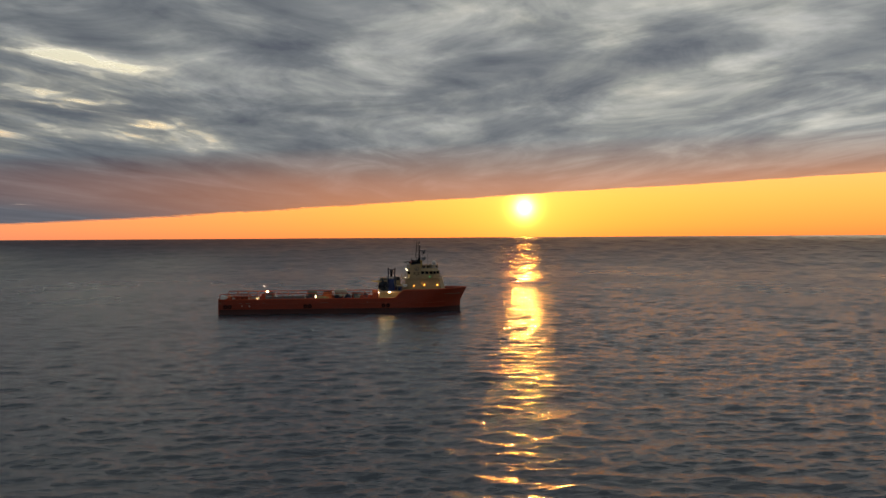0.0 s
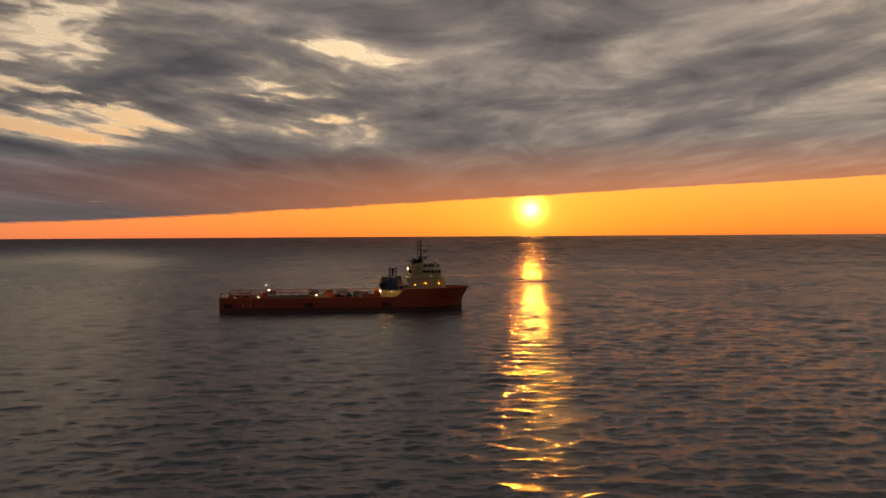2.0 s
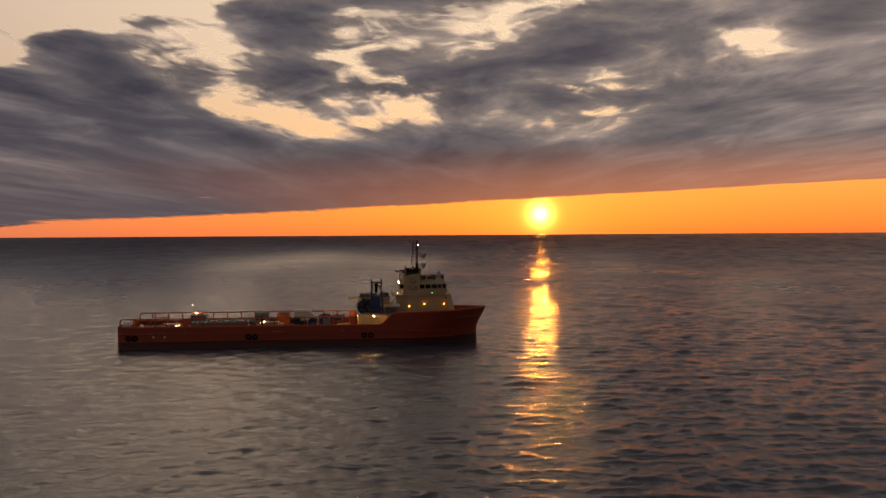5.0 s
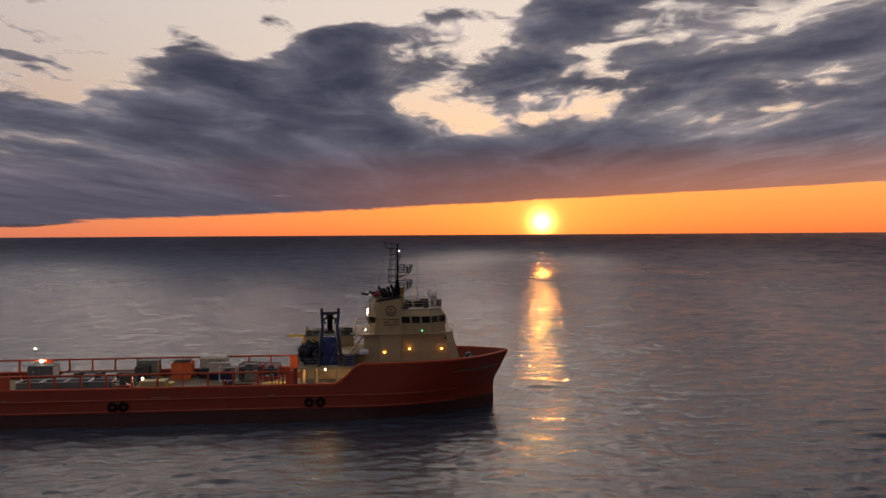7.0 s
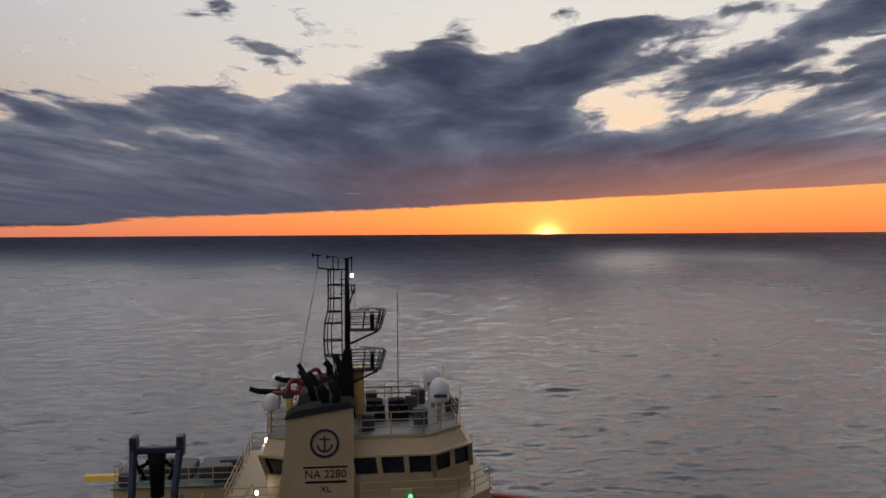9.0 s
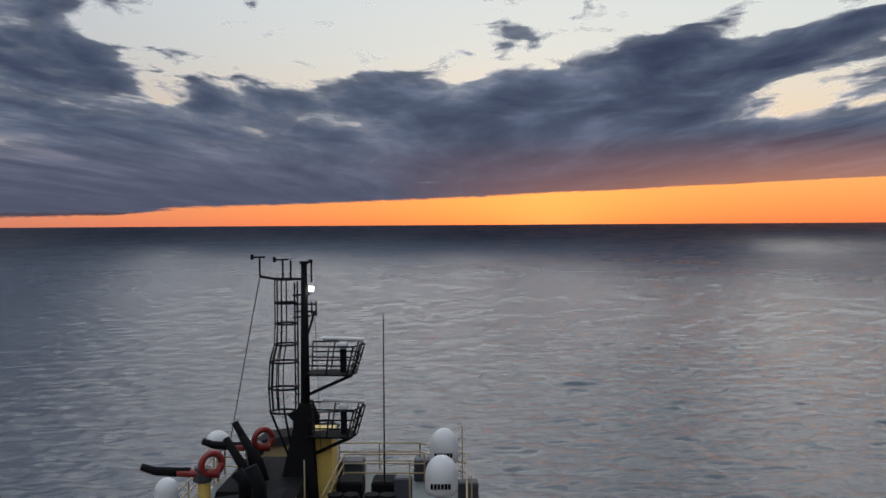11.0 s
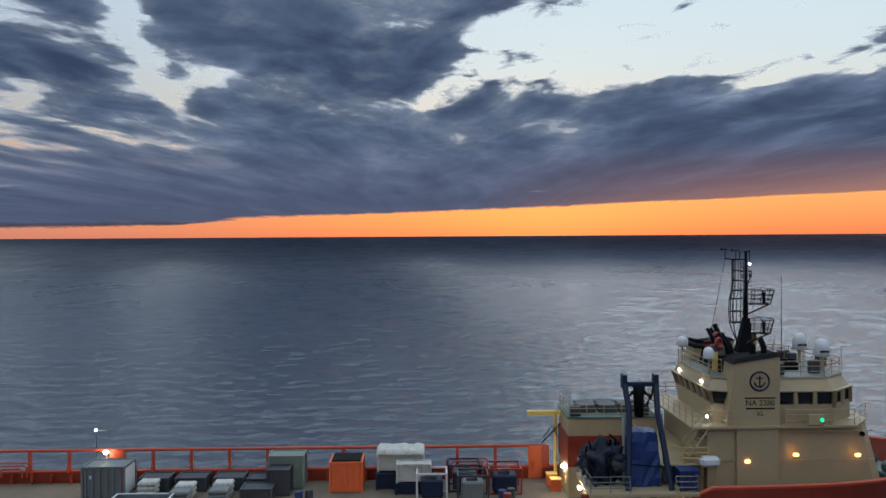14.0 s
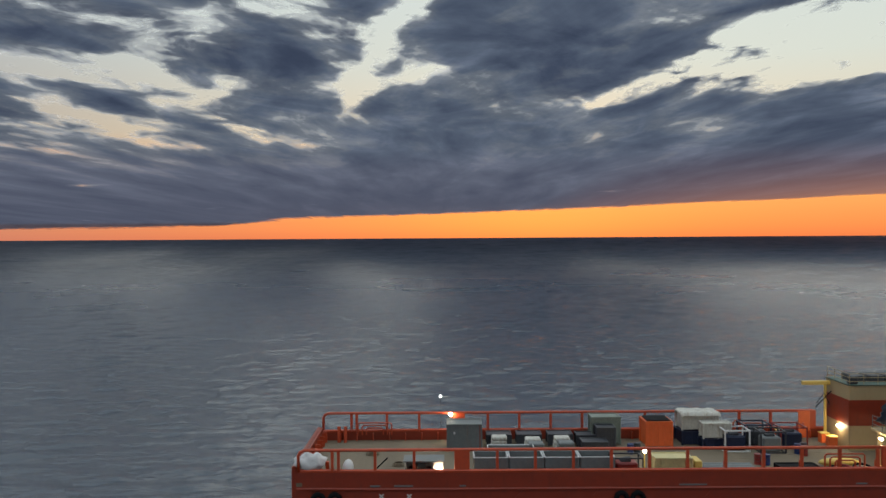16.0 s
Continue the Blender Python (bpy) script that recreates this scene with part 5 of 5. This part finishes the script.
t = carried("tarpaulin", -24.7, 5.5, 6.52, 0, "crumpled white tarpaulin over the shelter roof", "tarpaulin")
bm = bmesh.new()
bmesh.ops.create_grid(bm, x_segments=22, y_segments=14, size=1.0)
for v in bm.verts:
    x, y = v.co.x * 1.85, v.co.y * 1.25
    drop = max(0.0, abs(x) - 1.7) * 2.2 + max(0.0, abs(y) - 1.05) * 3.0
    v.co = Vector((x, y, 0.10 + 0.16 * noise.noise(Vector((x * 1.7, y * 1.7, 3))) - drop * 0.5))
bmesh.ops.solidify(bm, geom=bm.faces[:], thickness=0.02)
part("sheet", bm, M_OLDWHITE, t, "", True)
for i, (x, y) in enumerate(((-17.2, 0.9), (-16.5, 1.3), (-16.9, 0.2), (-32.0, 1.2), (-31.3, 1.6), (-22.0, -2.4), (-21.3, -2.6), (-36.0, -3.6))):
    t = carried("oil_drum", x, y, 3.64, 0, "steel deck drum with ribbed side", "drum", "deck drums")
    part("barrel", tube([(0, 0, 0), (0, 0, 0.88)], 0.29, 14), (M_BLUE, M_DARK, M_REDMON)[i % 3], t)
    for z in (0.3, 0.6, 0.87):
        part("hoop", tube(ring(0, 0, z, 0.29, 0, None, 14), 0.02, 4), M_DARK, t)
for i, (x, y, r) in enumerate(((-55.0, 1.5, 0.6), (-52.5, -2.2, 0.5), (-30.5, -1.2, 0.5), (-14.8, -1.5, 0.6))):
    t = carried("rope_coil", x, y, 3.64, 0, "coiled mooring rope on the deck", "rope", "rope coils")
    for k in range(3):
        part("turn", tube(ring(0, 0, 0.06 + 0.09 * k, r - 0.05 * k, 0, None, 18), 0.055, 6), M_WOOD, t, "", True)

t = carried("deck_float", -15.6, -3.4, 3.64, 0, "long yellow float lying on the deck", "float")
bm = bmesh.new()
bmesh.ops.create_uvsphere(bm, u_segments=16, v_segments=10, radius=1.0)
for v in bm.verts:
    v.co = Vector((v.co.x * 1.7, v.co.y * 0.42, v.co.z * 0.38 + 0.4))
part("shell", bm, M_YELLOW, t, "", True)
for x in (-0.8, 0.8):
    part("cradle", box(x - 0.1, x + 0.1, -0.4, 0.4, 0, 0.16, 0.01), M_WOOD, t)

# deck planks, laid fore and aft
plank_bm = box(-27.6, 27.6, -0.3, 0.3, -0.02, 0.03, 0.0)
plank_me = bpy.data.meshes.new("plank")
plank_bm.to_mesh(plank_me)
plank_bm.free()
plank_me.materials.append(M_WOOD)
for k in range(22):
    ob = new("plank", plank_me)
    ob.parent = vessel
    ob.location = (-32.6, -6.5 + 0.62 * k, 3.61)


# ---- what moves ----
def motions():
    ship_rows = [(t, pose(x, y, 0, 0, 0, h)) for t, x, y, h in SHIP]
    walk(vessel, ship_rows)
    for ob, place in CARRIED:
        walk(ob, [(t, m @ place) for t, m in ship_rows])
    walk(clouds, [(t, pose(120.0 * t, 0, H_EYE + 2.1 * (t - 8.0))) for t in (0.0, 4.0, 8.0, 12.0, 16.0)])
    walk(water, [(t, pose(1.1 * t, -1.4 * t, 0)) for t in (0.0, 4.0, 8.0, 12.0, 16.0)])
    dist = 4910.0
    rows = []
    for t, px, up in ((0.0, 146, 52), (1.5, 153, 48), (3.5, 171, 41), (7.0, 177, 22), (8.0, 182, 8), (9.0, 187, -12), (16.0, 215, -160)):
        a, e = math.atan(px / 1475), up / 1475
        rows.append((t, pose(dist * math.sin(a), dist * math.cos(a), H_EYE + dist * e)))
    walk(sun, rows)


motions()
